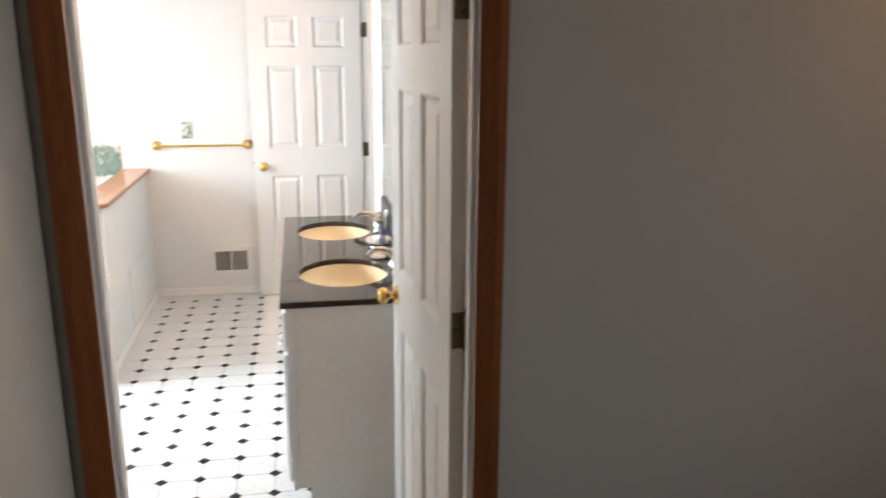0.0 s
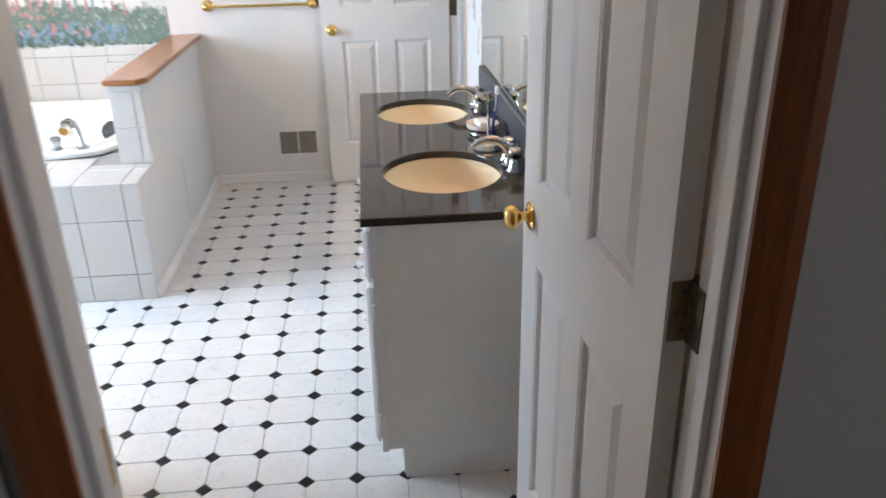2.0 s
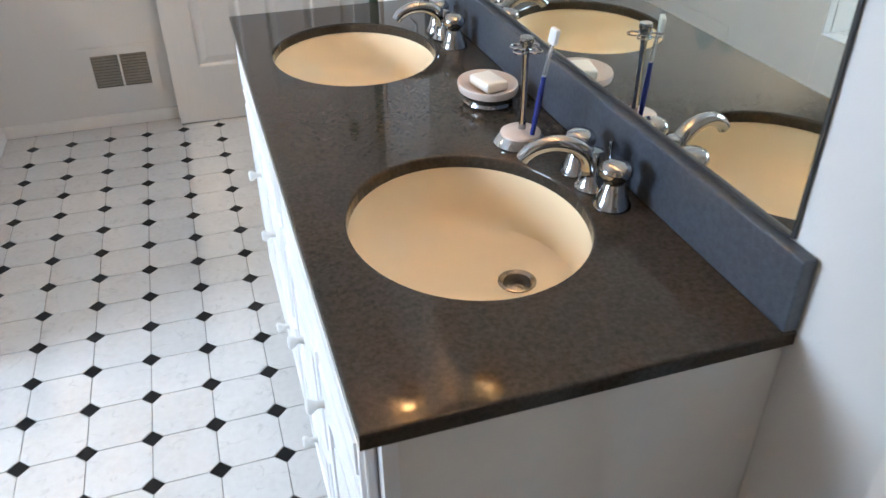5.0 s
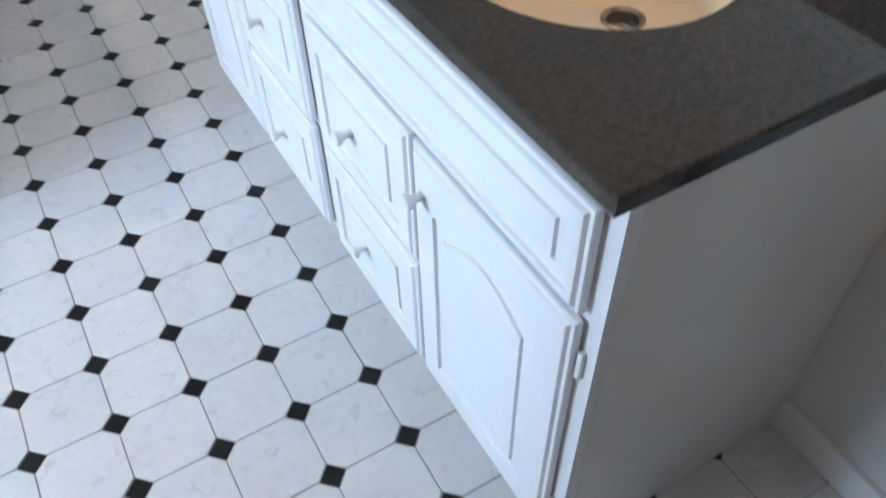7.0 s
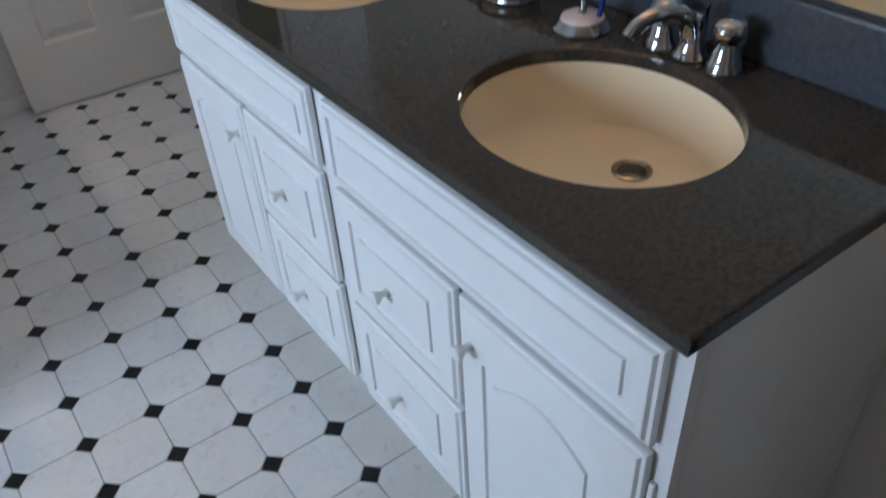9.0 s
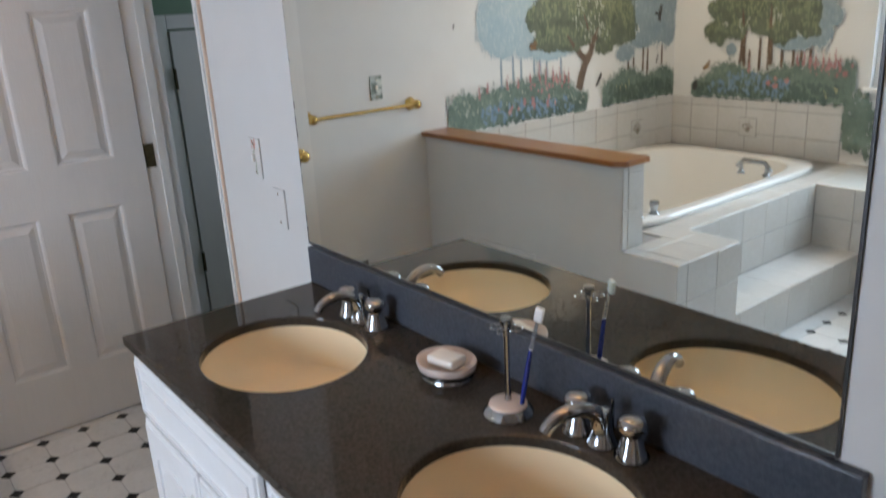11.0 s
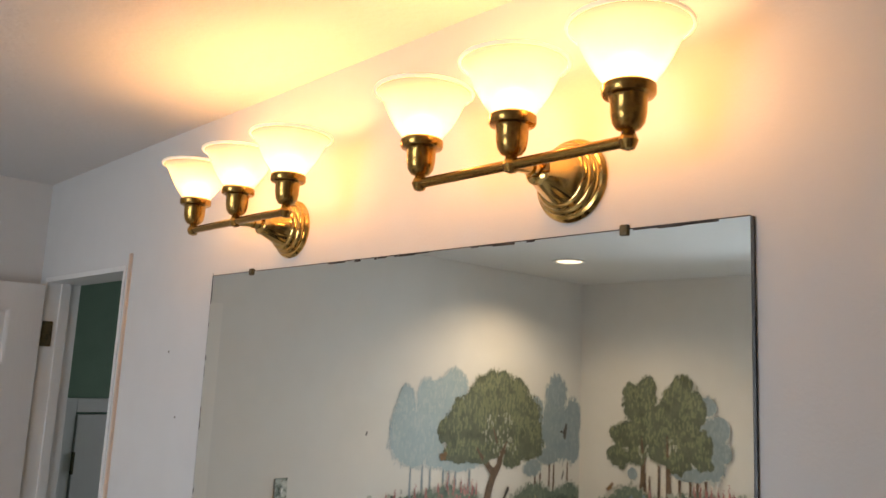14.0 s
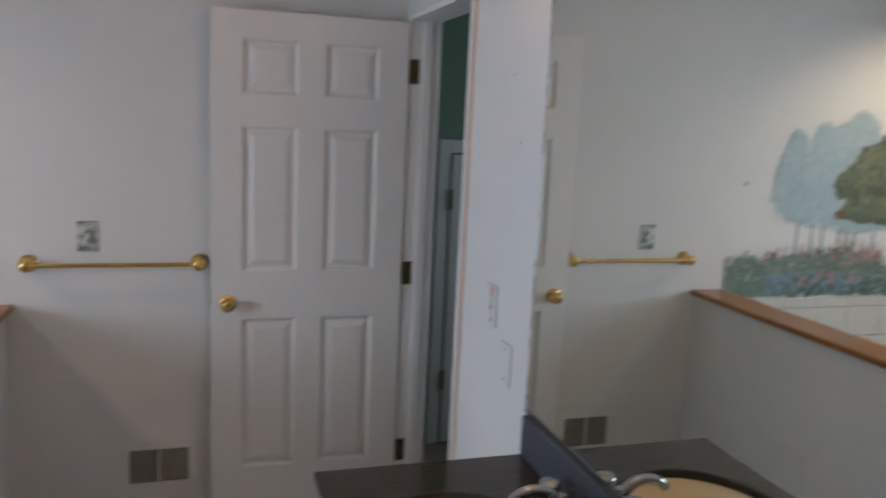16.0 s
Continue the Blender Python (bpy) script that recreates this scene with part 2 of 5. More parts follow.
def box(x0, x1, y0, y1, z0, z1, bevel=0.0, seg=2):
    return add_box(bmesh.new(), x0, x1, y0, y1, z0, z1, bevel, seg)


def lathe(profile, steps=28, m=None, bm=None, sx=1.0, sy=1.0):
    """A turned body from (radius, height) pairs about z."""
    bm = bm or bmesh.new()
    rings = []
    for r, z in profile:
        if r < 1e-5:
            rings.append([bm.verts.new((0, 0, z))])
        else:
            rings.append([bm.verts.new((r * sx * math.cos(2 * math.pi * k / steps), r * sy * math.sin(2 * math.pi * k / steps), z)) for k in range(steps)])
    fresh = [v for r in rings for v in r]
    for a, b in zip(rings, rings[1:]):
        for k in range(steps):
            j = (k + 1) % steps
            if len(a) == 1 and len(b) == 1:
                break
            if len(a) == 1:
                bm.faces.new((a[0], b[j], b[k]))
            elif len(b) == 1:
                bm.faces.new((a[k], a[j], b[0]))
            else:
                bm.faces.new((a[k], a[j], b[j], b[k]))
    if m:
        bmesh.ops.transform(bm, matrix=m, verts=fresh)
    bmesh.ops.recalc_face_normals(bm, faces=bm.faces)
    return bm


def tube(points, radii, steps=12, bm=None):
    """A swept tube through points, with a radius at each."""
    bm = bm or bmesh.new()
    pts = [Vector(p) for p in points]
    if not hasattr(radii, "__len__"):
        radii = [radii] * len(pts)
    rings = []
    up = None
    for i, p in enumerate(pts):
        d = (pts[min(i + 1, len(pts) - 1)] - pts[max(i - 1, 0)]).normalized()
        if up is None:
            up = d.orthogonal().normalized()
        up = (up - d * up.dot(d)).normalized()
        side = d.cross(up)
        rings.append([bm.verts.new(p + (up * math.cos(2 * math.pi * k / steps) + side * math.sin(2 * math.pi * k / steps)) * radii[i]) for k in range(steps)])
    for a, b in zip(rings, rings[1:]):
        for k in range(steps):
            bm.faces.new((a[k], a[(k + 1) % steps], b[(k + 1) % steps], b[k]))
    bm.faces.new(rings[0][::-1])
    bm.faces.new(rings[-1])
    bmesh.ops.recalc_face_normals(bm, faces=bm.faces)
    return bm


def extruded(outline, axis, a, b, bevel=0.0):
    """A prism: an outline in the plane across axis, from a to b along it."""
    bm = bmesh.new()

    def at(u, v, w):
        return {"x": (w, u, v), "y": (u, w, v), "z": (u, v, w)}[axis]
    lo = [bm.verts.new(at(u, v, a)) for u, v in outline]
    hi = [bm.verts.new(at(u, v, b)) for u, v in outline]
    n = len(outline)
    bm.faces.new(lo)
    bm.faces.new(hi[::-1])
    for k in range(n):
        bm.faces.new((lo[k], hi[k], hi[(k + 1) % n], lo[(k + 1) % n]))
    bmesh.ops.recalc_face_normals(bm, faces=bm.faces)
    if bevel:
        bmesh.ops.bevel(bm, geom=list(bm.edges), offset=bevel, segments=2, affect="EDGES")
    return bm


def structure(name, bm, material, label, smooth=False):
    return tagged(part(name, bm, material, None, "", smooth), label, name.split("_")[0], kind="structure")

# ---- setting: bathroom, hall and the room beyond ----
T = 0.12


def wall_with_hole(name, axis, lo, hi, z1, w0, w1, hole, material, label):
    """A wall along axis from lo to hi, w0 to w1 thick, with one opening (a0, a1, b0, b1)."""
    bm = bmesh.new()
    a0, a1, b0, b1 = hole
    pieces = [(lo, a0, 0, z1), (a1, hi, 0, z1), (a0, a1, b1, z1)]
    if b0 > 0:
        pieces.append((a0, a1, 0, b0))
    for p0, p1, q0, q1 in pieces:
        if axis == "x":
            add_box(bm, p0, p1, w0, w1, q0, q1)
        else:
            add_box(bm, w0, w1, p0, p1, q0, q1)
    return structure(name, bm, material, label)


EO0, EO1, EOZ = 1.905, 2.665, 2.065     # opening in the east wall
WY0, WY1, WZ0, WZ1 = 0.22, 1.44, 0.98, 2.03    # window in the west wall
structure("wall_north", box(XO - T, XW + T, YN, YN + T, 0, ZC), WALL, "white painted bathroom wall behind the towel bar")
wall_with_hole("wall_east", "y", YS, YN, ZC, XW, XW + T, (EO0, EO1, 0, EOZ), WALL, "white painted wall carrying mirror and wall lamps")
wall_with_hole("wall_west", "y", YS, YN, ZC, XO - T, XO, (WY0, WY1, WZ0, WZ1), WALL, "white painted wall with a window above the tub deck")
wall_with_hole("wall_south", "x", XO - T, XW + T, ZC, (YS + YH) / 2, YS, (XJ0 - 0.02, XJ1 + 0.02, 0, 2.07), WALL, "white painted wall with the doorway")
wall_with_hole("wall_hall_north", "x", -0.334, 3.0, ZC, YH, (YS + YH) / 2, (XJ0 - 0.02, XJ1 + 0.02, 0, 2.07), HALLW, "greige hall wall beside the bathroom doorway")
structure("wall_hall_west", box(-0.50, -0.334, -4.3, YH + 0.05, 0, ZC), HALLW, "greige hall side wall with a handrail")
# The opening in this end wall is made up, to let the hall fill in.
wall_with_hole("wall_hall_east", "y", -4.3, YH + 0.05, ZC, 3.0, 3.12, (-3.6, -2.4, 0.9, 2.0), HALLW, "greige hall end wall with an added opening for the fill lamp")
structure("wall_hall_south", box(-0.5, 3.12, -4.42, -4.3, 0, ZC), HALLW, "greige hall back wall")
structure("ceiling", box(XO - T, XW + T, (YS + YH) / 2, YN + T, ZC, ZC + 0.1), CEIL, "white textured bathroom ceiling")
structure("ceiling_hall", box(-0.5, 3.12, -4.42, (YS + YH) / 2, ZC, ZC + 0.1), CEIL, "white textured hall ceiling")
structure("floor_hall", box(-0.5, 3.12, -4.42, YH + 0.03, -0.1, -0.004), CARPET, "beige carpeted hall floor")
structure("floor_room_beyond", box(XW, 2.2, 1.2, 3.5, -0.1, -0.003), CARPET, "beige carpeted floor of the room beyond")
structure("wall_green_north", box(XW + T, 2.2, 3.3, 3.42, 0, ZC), GREEN, "sage green painted wall in the room beyond")
# Opening added out of sight for the side room's lamp.
wall_with_hole("wall_green_east", "y", 1.2, 3.42, ZC, 2.2, 2.32, (2.0, 2.8, 1.05, 1.95), GREEN, "sage green painted end wall with an added unseen opening")
structure("wall_green_south", box(XW + T, 2.32, 1.08, 1.2, 0, ZC), GREEN, "sage green painted side wall")
structure("wall_green_west", box(XW + 0.03, XW + T - 0.004, YN + T, 3.42, 0, ZC), GREEN, "sage green painted wall return")
structure("ceiling_room_beyond", box(XW + T, 2.32, 1.08, 3.42, ZC, ZC + 0.1), CEIL, "white ceiling of the room beyond")
structure("ground", box(-60, 60, -60, 60, -0.4, -0.3), mat("lawn", (0.06, 0.09, 0.03), 0.9, var=(0.09, 0.11, 0.05), scale=3, amount=0.7), "green lawn outside the house")

# doorway lining, stops and casings
jamb = empty("door_frame_1")
tagged(jamb, "white door frame with reddish stained hall casing", "door frame", kind="structure")
for x0, x1, s in ((XJ0 - 0.02, XJ0, 1), (XJ1, XJ1 + 0.02, -1)):
    part("jamb", box(x0, x1, YH - 0.003, YS + 0.003, 0, 2.05, 0.002), TRIM, jamb)
    sx = x1 if s > 0 else x0
    part("door_stop", box(min(sx, sx + s * 0.011), max(sx, sx + s * 0.011), YH + 0.03, YH + 0.064, 0, 2.05, 0.003), TRIM, jamb)
part("head_jamb", box(XJ0 - 0.02, XJ1 + 0.02, YH - 0.003, YS + 0.003, 2.05, 2.07, 0.002), TRIM, jamb)


def casing_profile(depth, width):
    return [(0, 0), (width, 0), (width, -depth), (width * 0.7, -depth), (width * 0.25, -depth * 0.7), (0, -depth * 0.45)]


for nm, x0, s in (("left", XJ0 - 0.014, -1), ("right", XJ1 + 0.014, 1)):
    o = [(x0 - s * 0.0185 + s * u, YH - 0.0035 + v) for u, v in casing_profile(0.018, 0.056)]
    part("hall_casing", extruded(o, "z", 0, 2.064), CHERRY, jamb, "reddish brown stained casing")
    o = [(x0 + s * u, YS - v) for u, v in casing_profile(0.014, 0.055)]
    part("room_casing", extruded(o, "z", 0, 2.064), TRIM, jamb)
part("hall_casing", box(XJ0 - 0.052, XJ1 + 0.052, YH - 0.0215, YH - 0.0035, 2.064, 2.12, 0.003), CHERRY, jamb, "reddish brown stained casing")
part("room_casing", box(XJ0 - 0.069, XJ1 + 0.069, YS, YS + 0.014, 2.064, 2.12, 0.003), TRIM, jamb)
part("strike_plate", box(XJ0 - 0.001, XJ0 + 0.0015, YS - 0.045, YS - 0.012, 0.90, 0.99, 0.0005, 1), BRASS, jamb, "brass strike plate")
part("threshold", box(XJ0, XJ1, YH - 0.01, YS - 0.03, -0.003, 0.006, 0.003), OLDBRASS, jamb, "aged brass threshold strip")

jamb2 = empty("door_frame_2")
tagged(jamb2, "white painted door frame of the side opening", "door frame", kind="structure")
part("jamb", box(XW - 0.004, XW + T + 0.004, EO1 - 0.018, EO1, 0, EOZ - 0.018, 0.002), TRIM, jamb2)
for z in (0.27, 1.04, 1.85):
    part("hinge_leaf", box(XW - 0.003, XW + 0.036, EO1 - 0.0215, EO1 - 0.0182, z - 0.048, z + 0.048, 0.001, 1), DARKHINGE, jamb2, "dark brass hinge leaf")
part("jamb", box(XW - 0.004, XW + T + 0.004, EO0, EO0 + 0.018, 0, EOZ - 0.018, 0.002), TRIM, jamb2)
part("head_jamb", box(XW - 0.004, XW + T + 0.004, EO0, EO1, EOZ - 0.018, EOZ, 0.002), TRIM, jamb2)
part("door_stop", box(XW + 0.05, XW + 0.085, EO1 - 0.03, EO1 - 0.018, 0, EOZ - 0.018, 0.002), TRIM, jamb2)
part("door_stop", box(XW + 0.05, XW + 0.085, EO0 + 0.018, EO0 + 0.03, 0, EOZ - 0.018, 0.002), TRIM, jamb2)
part("casing_edge", box(XW - 0.010, XW, EO0 - 0.042, EO0 - 0.032, 0, EOZ + 0.035, 0.002), mat("raw_caulk_line", (0.66, 0.52, 0.42), 0.7), jamb2, "unpainted pinkish casing edge")

# window
win = empty("window_1")
tagged(win, "white framed double hung window with clear panes", "window", kind="structure")
for y0, y1, z0, z1 in ((WY0, WY0 + 0.045, WZ0, WZ1), (WY1 - 0.045, WY1, WZ0, WZ1), (WY0 + 0.045, WY1 - 0.045, WZ0, WZ0 + 0.045), (WY0 + 0.045, WY1 - 0.045, WZ1 - 0.045, WZ1), (WY0 + 0.045, WY1 - 0.045, 1.485, 1.525)):
    part("window_frame", box(XO - 0.085, XO - 0.045, y0, y1, z0, z1, 0.003), TRIM, win)
for z0, z1 in ((WZ0 + 0.045, 1.485), (1.525, WZ1 - 0.045)):
    pane = part("pane", box(XO - 0.068, XO - 0.063, WY0 + 0.045, WY1 - 0.045, z0, z1), GLASS, win)
    pane.visible_shadow = False
part("window_sill", box(XO - 0.045, XO + 0.03, WY0 - 0.03, WY1 + 0.03, WZ0 - 0.022, WZ0 + 0.002, 0.004), TRIM, win)

# baseboards
for nm, b in (("baseboard_north", (XP + 0.012, XW, YN - 0.010, YN, 0, 0.055)), ("baseboard_half_wall", (XP, XP + 0.012, 1.165, YN - 0.010, 0, 0.058)),
              ("baseboard_east", (XW - 0.012, XW, YS, -0.166, 0, 0.078)), ("baseboard_east_far", (XW - 0.012, XW, 1.286, EO0, 0, 0.078)),
              ("baseboard_south", (-1.10, XJ0 - 0.07, YS, YS + 0.012, 0, 0.078)),
              ("baseboard_hall", (XJ1 + 0.072, 3.0, YH - 0.014, YH, 0, 0.09))):
    structure(nm, box(*b, 0.003), CHERRY if "hall" in nm and "half" not in nm else TRIM, "painted baseboard along the wall" if "half" in nm or "hall" not in nm else "stained wooden baseboard in the hall")

# Two unseen walls added to keep window light off the entrance door.
structure("wall_partition", box(XO, -1.10, -0.05, 0.07, 0, ZC), WALL, "white painted wall added out of view to block window light")
structure("wall_partition_side", box(-1.22, -1.10, YS, -0.05, 0, ZC), WALL, "white painted wall added out of view to close the light block")
# half wall, tub deck blocks
structure("wall_half", box(XP - 0.135, XP, 1.432, YN, 0, 0.899), WALL, "low white painted wall beside the tub")
hw = structure("wall_half_lower", box(XP - 0.012, XP - 0.0005, 1.158, 1.432, 0, ZD - 0.004), WALL, "white painted end panel of the tub deck")


# ---- doors ----
def door_leaf(name, width, height, label, knob_mat, hinge_mat, hinge_heights):
    """A six panel door: hinge edge at x = 0, free edge at x = width, front face at y = 0, back at y = thick."""
    thick = 0.035
    d = empty(name)
    tagged(d, label, "door")
    st, mu = 0.112, 0.098
    pw = (width - 2 * st - mu) / 2
    rows = ((0.25, 0.868), (1.055, 1.615), (1.73, 1.935))
    bm = bmesh.new()
    add_box(bm, 0, width, 0.012, thick - 0.012, 0.006, height)
    for y0, y1 in ((0, 0.0125), (thick - 0.0125, thick)):
        for x0, x1 in ((0, st), (st + pw, st + pw + mu), (width - st, width)):
            add_box(bm, x0, x1, y0, y1, 0.006, height, 0.0004, 1)
        zs = [0.006] + [z for r in rows for z in r] + [height]
        for k in range(0, len(zs), 2):
            for x0 in (st, st + pw + mu):
                add_box(bm, x0 - 0.001, x0 + pw + 0.001, y0 + 0.0001, y1 - 0.0001, zs[k], zs[k + 1], 0.0004, 1)
    part("leaf", bm, DOORP, d)
    for x0 in (st, st + pw + mu):
        for z0, z1 in rows:
            bm = bmesh.new()
            for s, yb in ((1, 0.0125), (-1, thick - 0.0125)):
                loops = []
                for inset, dep in ((0.0, 0.0115), (0.006, 0.0095), (0.012, 0.0), (0.020, 0.0), (0.045, 0.0085), (0.048, 0.0085)):
                    loops.append([bm.verts.new((x0 + (inset if i in (0, 3) else pw - inset), yb - s * dep, z0 + inset if i < 2 else z1 - inset)) for i in range(4)])
                for a, b in zip(loops, loops[1:]):
                    for k in range(4):
                        f = (a[k], a[(k + 1) % 4], b[(k + 1) % 4], b[k])
                        bm.faces.new(f if s > 0 else f[::-1])
                bm.faces.new(loops[-1] if s > 0 else loops[-1][::-1])
            part("panel", bm, DOORP, d)
    for s, y in ((-1, 0.0), (1, thick)):
        k = part("knob", lathe([(0, 0.062), (0.012, 0.061), (0.022, 0.056), (0.027, 0.046), (0.0255, 0.037), (0.017, 0.030), (0.0105, 0.024), (0.010, 0.012), (0.0125, 0.009)], 28, pose(width - 0.062, y, 0.965, 90 if s < 0 else -90)), knob_mat, d, "polished brass knob", True)
        part("rosette", lathe([(0.012, 0.010), (0.022, 0.009), (0.031, 0.004), (0.0325, 0.0), (0, 0)], 28, pose(width - 0.062, y, 0.965, 90 if s < 0 else -90)), knob_mat, k, "", True)
    part("latch_plate", box(width - 0.001, width + 0.0015, 0.006, 0.029, 0.915, 0.975), knob_mat, d)
    for z in hinge_heights:
        h = part("hinge", box(-0.003, -0.0005, 0.004, 0.034, z - 0.045, z + 0.045, 0.0008, 1), WORNBRASS, d, "worn brass hinge")
        for k in range(5):
            zk = z - 0.046 + k * 0.0184
            part("knuckle", tube([(-0.007, thick + 0.001, zk + 0.0004), (-0.007, thick + 0.001, zk + 0.0180)], 0.0075, 12), hinge_mat, h)
        part("pin", lathe([(0, 0.010), (0.003, 0.009), (0.0048, 0.005), (0.003, 0.001), (0.0030, 0)], 12, pose(-0.007, thick + 0.001, z + 0.046)), hinge_mat, h, "", True)
        part("hinge_leaf", box(-0.042, -0.012, thick - 0.0055, thick - 0.002, z - 0.045, z + 0.045, 0.0008, 1), hinge_mat, h)
        for zz in (-0.03, 0, 0.03):
            part("screw", lathe([(0, 0.0012), (0.0035, 0.0009), (0.004, 0)], 10, pose(-0.003, 0.017 + (0.006 if zz else -0.004), z + zz, 0, -90)), hinge_mat, h)
    return d


# entrance door, hinged on the east jamb, standing open into the room
d1 = door_leaf("bathroom_door", 0.733, 2.035, "white six-panel door standing open into the bathroom", BRASS, DARKHINGE, (0.28, 1.085, 1.83))
d1.matrix_basis = Matrix.Translation((0.481, -1.172, 0)) @ Matrix.Rotation(radians(93.6), 4, "Z") @ Matrix.Diagonal((1, -1, 1, 1))
# far door, hinged at the corner, standing open along the north wall
d2 = copy_thing(d1, Matrix.Identity(4))
d2.name = "side_room_door"
tagged(d2, "white six-panel door folded open against the wall", "door")
d2.matrix_basis = Matrix.Translation((XW - 0.008, YN - 0.095, 0)) @ Matrix.Rotation(radians(180), 4, "Z") @ Matrix.Diagonal((1, -1, 1, 1)) @ Matrix.Diagonal((1.02, 1, 1.0, 1))

for ob in d2.children:
    if ob.name.startswith("knob"):
        ob.location.z -= 0.034

# low white door in the green room
ld = empty("low_white_door", (0, 0, 0))
tagged(ld, "low white painted door with casing in a green wall", "door")
part("leaf", box(0.99, 1.62, 3.262, 3.292, 0.01, 1.50, 0.003), DOORP, ld)
for x0, x1, z0, z1 in ((0.92, 0.985, 0, 1.575), (1.625, 1.69, 0, 1.575), (0.985, 1.625, 1.51, 1.575)):
    part("casing", box(x0, x1, 3.272, 3.30, z0, z1, 0.004), TRIM, ld)
for z in (0.35, 1.28):
    part("hinge", tube([(0.987, 3.258, z - 0.05), (0.987, 3.258, z + 0.05)], 0.008), DARKHINGE, ld, "dark hinge")

# ---- vanity ----
CY0, CY1 = -0.168, 1.280
XF = 0.084                      # face frame plane
van = empty("vanity_cabinet", (0.3, 0.55, 0))
tagged(van, "white painted bathroom vanity with raised panel doors", "vanity")


def vpart(*a, **k):
    ob = part(*a, **k)
    ob.location = ob.location - Vector((0.3, 0.55, 0))
    return ob


for y0, y1 in ((CY0, CY0 + 0.016), (CY1 - 0.016, CY1)):
    o = [(XF + 0.0185, 0.108), (0.150, 0.108), (0.150, 0.0), (XW - 0.002, 0.0), (XW - 0.002, 0.829), (XF + 0.0185, 0.829)]
    vpart("side_panel", extruded([(u, v) for u, v in o], "y", y0, y1), SIDE, van, "dull white end panel with faint scuffs")
vpart("back_panel", box(XW - 0.012, XW - 0.004, CY0 + 0.016, CY1 - 0.016, 0.09, 0.829), SIDE, van)
vpart("bottom_panel", box(XF + 0.016, XW - 0.012, CY0 + 0.016, CY1 - 0.016, 0.108, 0.124), SIDE, van)
vpart("toe_kick", box(0.145, 0.157, CY0 + 0.016, CY1 - 0.016, 0, 0.108), SIDE, van)
bm = bmesh.new()
for y0, y1 in ((CY0 - 0.006, CY0 + 0.03), (0.196, 0.214), (0.544, 0.612), (0.919, 0.948), (CY1 - 0.03, CY1)):
    add_box(bm, XF, XF + 0.018, y0, y1, 0.105, 0.829)
for z0, z1 in ((0.105, 0.14), (0.632, 0.660), (0.795, 0.829)):
    add_box(bm, XF + 0.0006, XF + 0.0175, CY0 + 0.03, CY1 - 0.03, z0, z1)
add_box(bm, XF + 0.0004, XF + 0.0172, 0.214, 0.544, 0.375, 0.395)
add_box(bm, XF + 0.0004, XF + 0.0172, 0.612, 0.919, 0.375, 0.395)
vpart("face_frame", bm, CAB, van)


def front(y0, y1, z0, z1, name, arch=0.0, label=""):
    """A raised panel front, its face 20 mm before the face frame; with arch the panel has a cathedral top."""
    bm = bmesh.new()
    x = XF
    add_box(bm, x - 0.012, x - 0.0045, y0, y1, z0, z1)
    add_box(bm, x - 0.0047, x - 0.0005, y0 + 0.006, y1 - 0.006, z0 + 0.006, z1 - 0.006)
    n = 13

    def loop(inset, xx, arc):
        a, b, c, d = y0 + inset, y1 - inset, z0 + inset, z1 - inset
        pts = [(a, c), (b, c)]
        for k in range(n):
            f = k / (n - 1)
            u = b + (a - b) * f
            rise = arc * (math.sin(math.pi * f) - 1)
            pts.append((u, d + rise))
        return [bm.verts.new((xx, u, v)) for u, v in pts]
    w = 0.056 if z1 - z0 > 0.3 else (0.042 if z1 - z0 > 0.17 else 0.02)
    loops = [loop(0, x - 0.012, 0), loop(0.0015, x - 0.0145, 0), loop(0.007, x - 0.0148, 0), loop(0.010, x - 0.0195, 0), loop(0.012, x - 0.020, 0), loop(w, x - 0.020, arch), loop(w + 0.0016, x - 0.0150, arch), loop(w + 0.0040, x - 0.0142, arch), loop(w + 0.024, x - 0.0162, arch), loop(w + 0.0252, x - 0.0145, arch), loop(w + 0.0268, x - 0.0145, arch), loop(w + 0.0280, x - 0.0194, arch)]
    m = n + 2
    for a, b in zip(loops, loops[1:]):
        for k in range(m):
            bm.faces.new((a[k], a[(k + 1) % m], b[(k + 1) % m], b[k]))
    bm.faces.new(loops[-1])
    bmesh.ops.recalc_face_normals(bm, faces=bm.faces)
    return vpart(name, bm, CAB, van, label=label)


def pull(owner, y, z):
    k = part("knob", lathe([(0, 0.031), (0.008, 0.0305), (0.0120, 0.028), (0.0130, 0.0245), (0.0105, 0.019), (0.0065, 0.014), (0.0060, 0.006), (0.009, 0.0)], 20, pose(XF - 0.0195, y, z, 0, -90)), WHITEP, owner, "small white porcelain knob", True)
    k.location = Vector((-0.3, -0.55, 0)) - owner.location
    return k


for y0, y1 in ((-0.150, 0.552), (0.602, 1.268)):
    front(y0, y1, 0.655, 0.806, "false_front")
for y0, y1, ky in ((-0.150, 0.200, 0.170), (0.941, 1.270, 0.974)):
    dr = front(y0, y1, 0.125, 0.640, "cabinet_door", 0.038)
    pull(dr, ky, 0.565)
    for z in (0.20, 0.565):
        hy = y0 - 0.006 if y0 < 0 else y1 + 0.006
        hg = part("hinge", box(XF - 0.007, XF - 0.0005, hy - 0.0035, hy + 0.0045, z - 0.024, z + 0.024, 0.0015), WHITEP, dr)
        hg.location = Vector((-0.3, -0.55, 0)) - dr.location
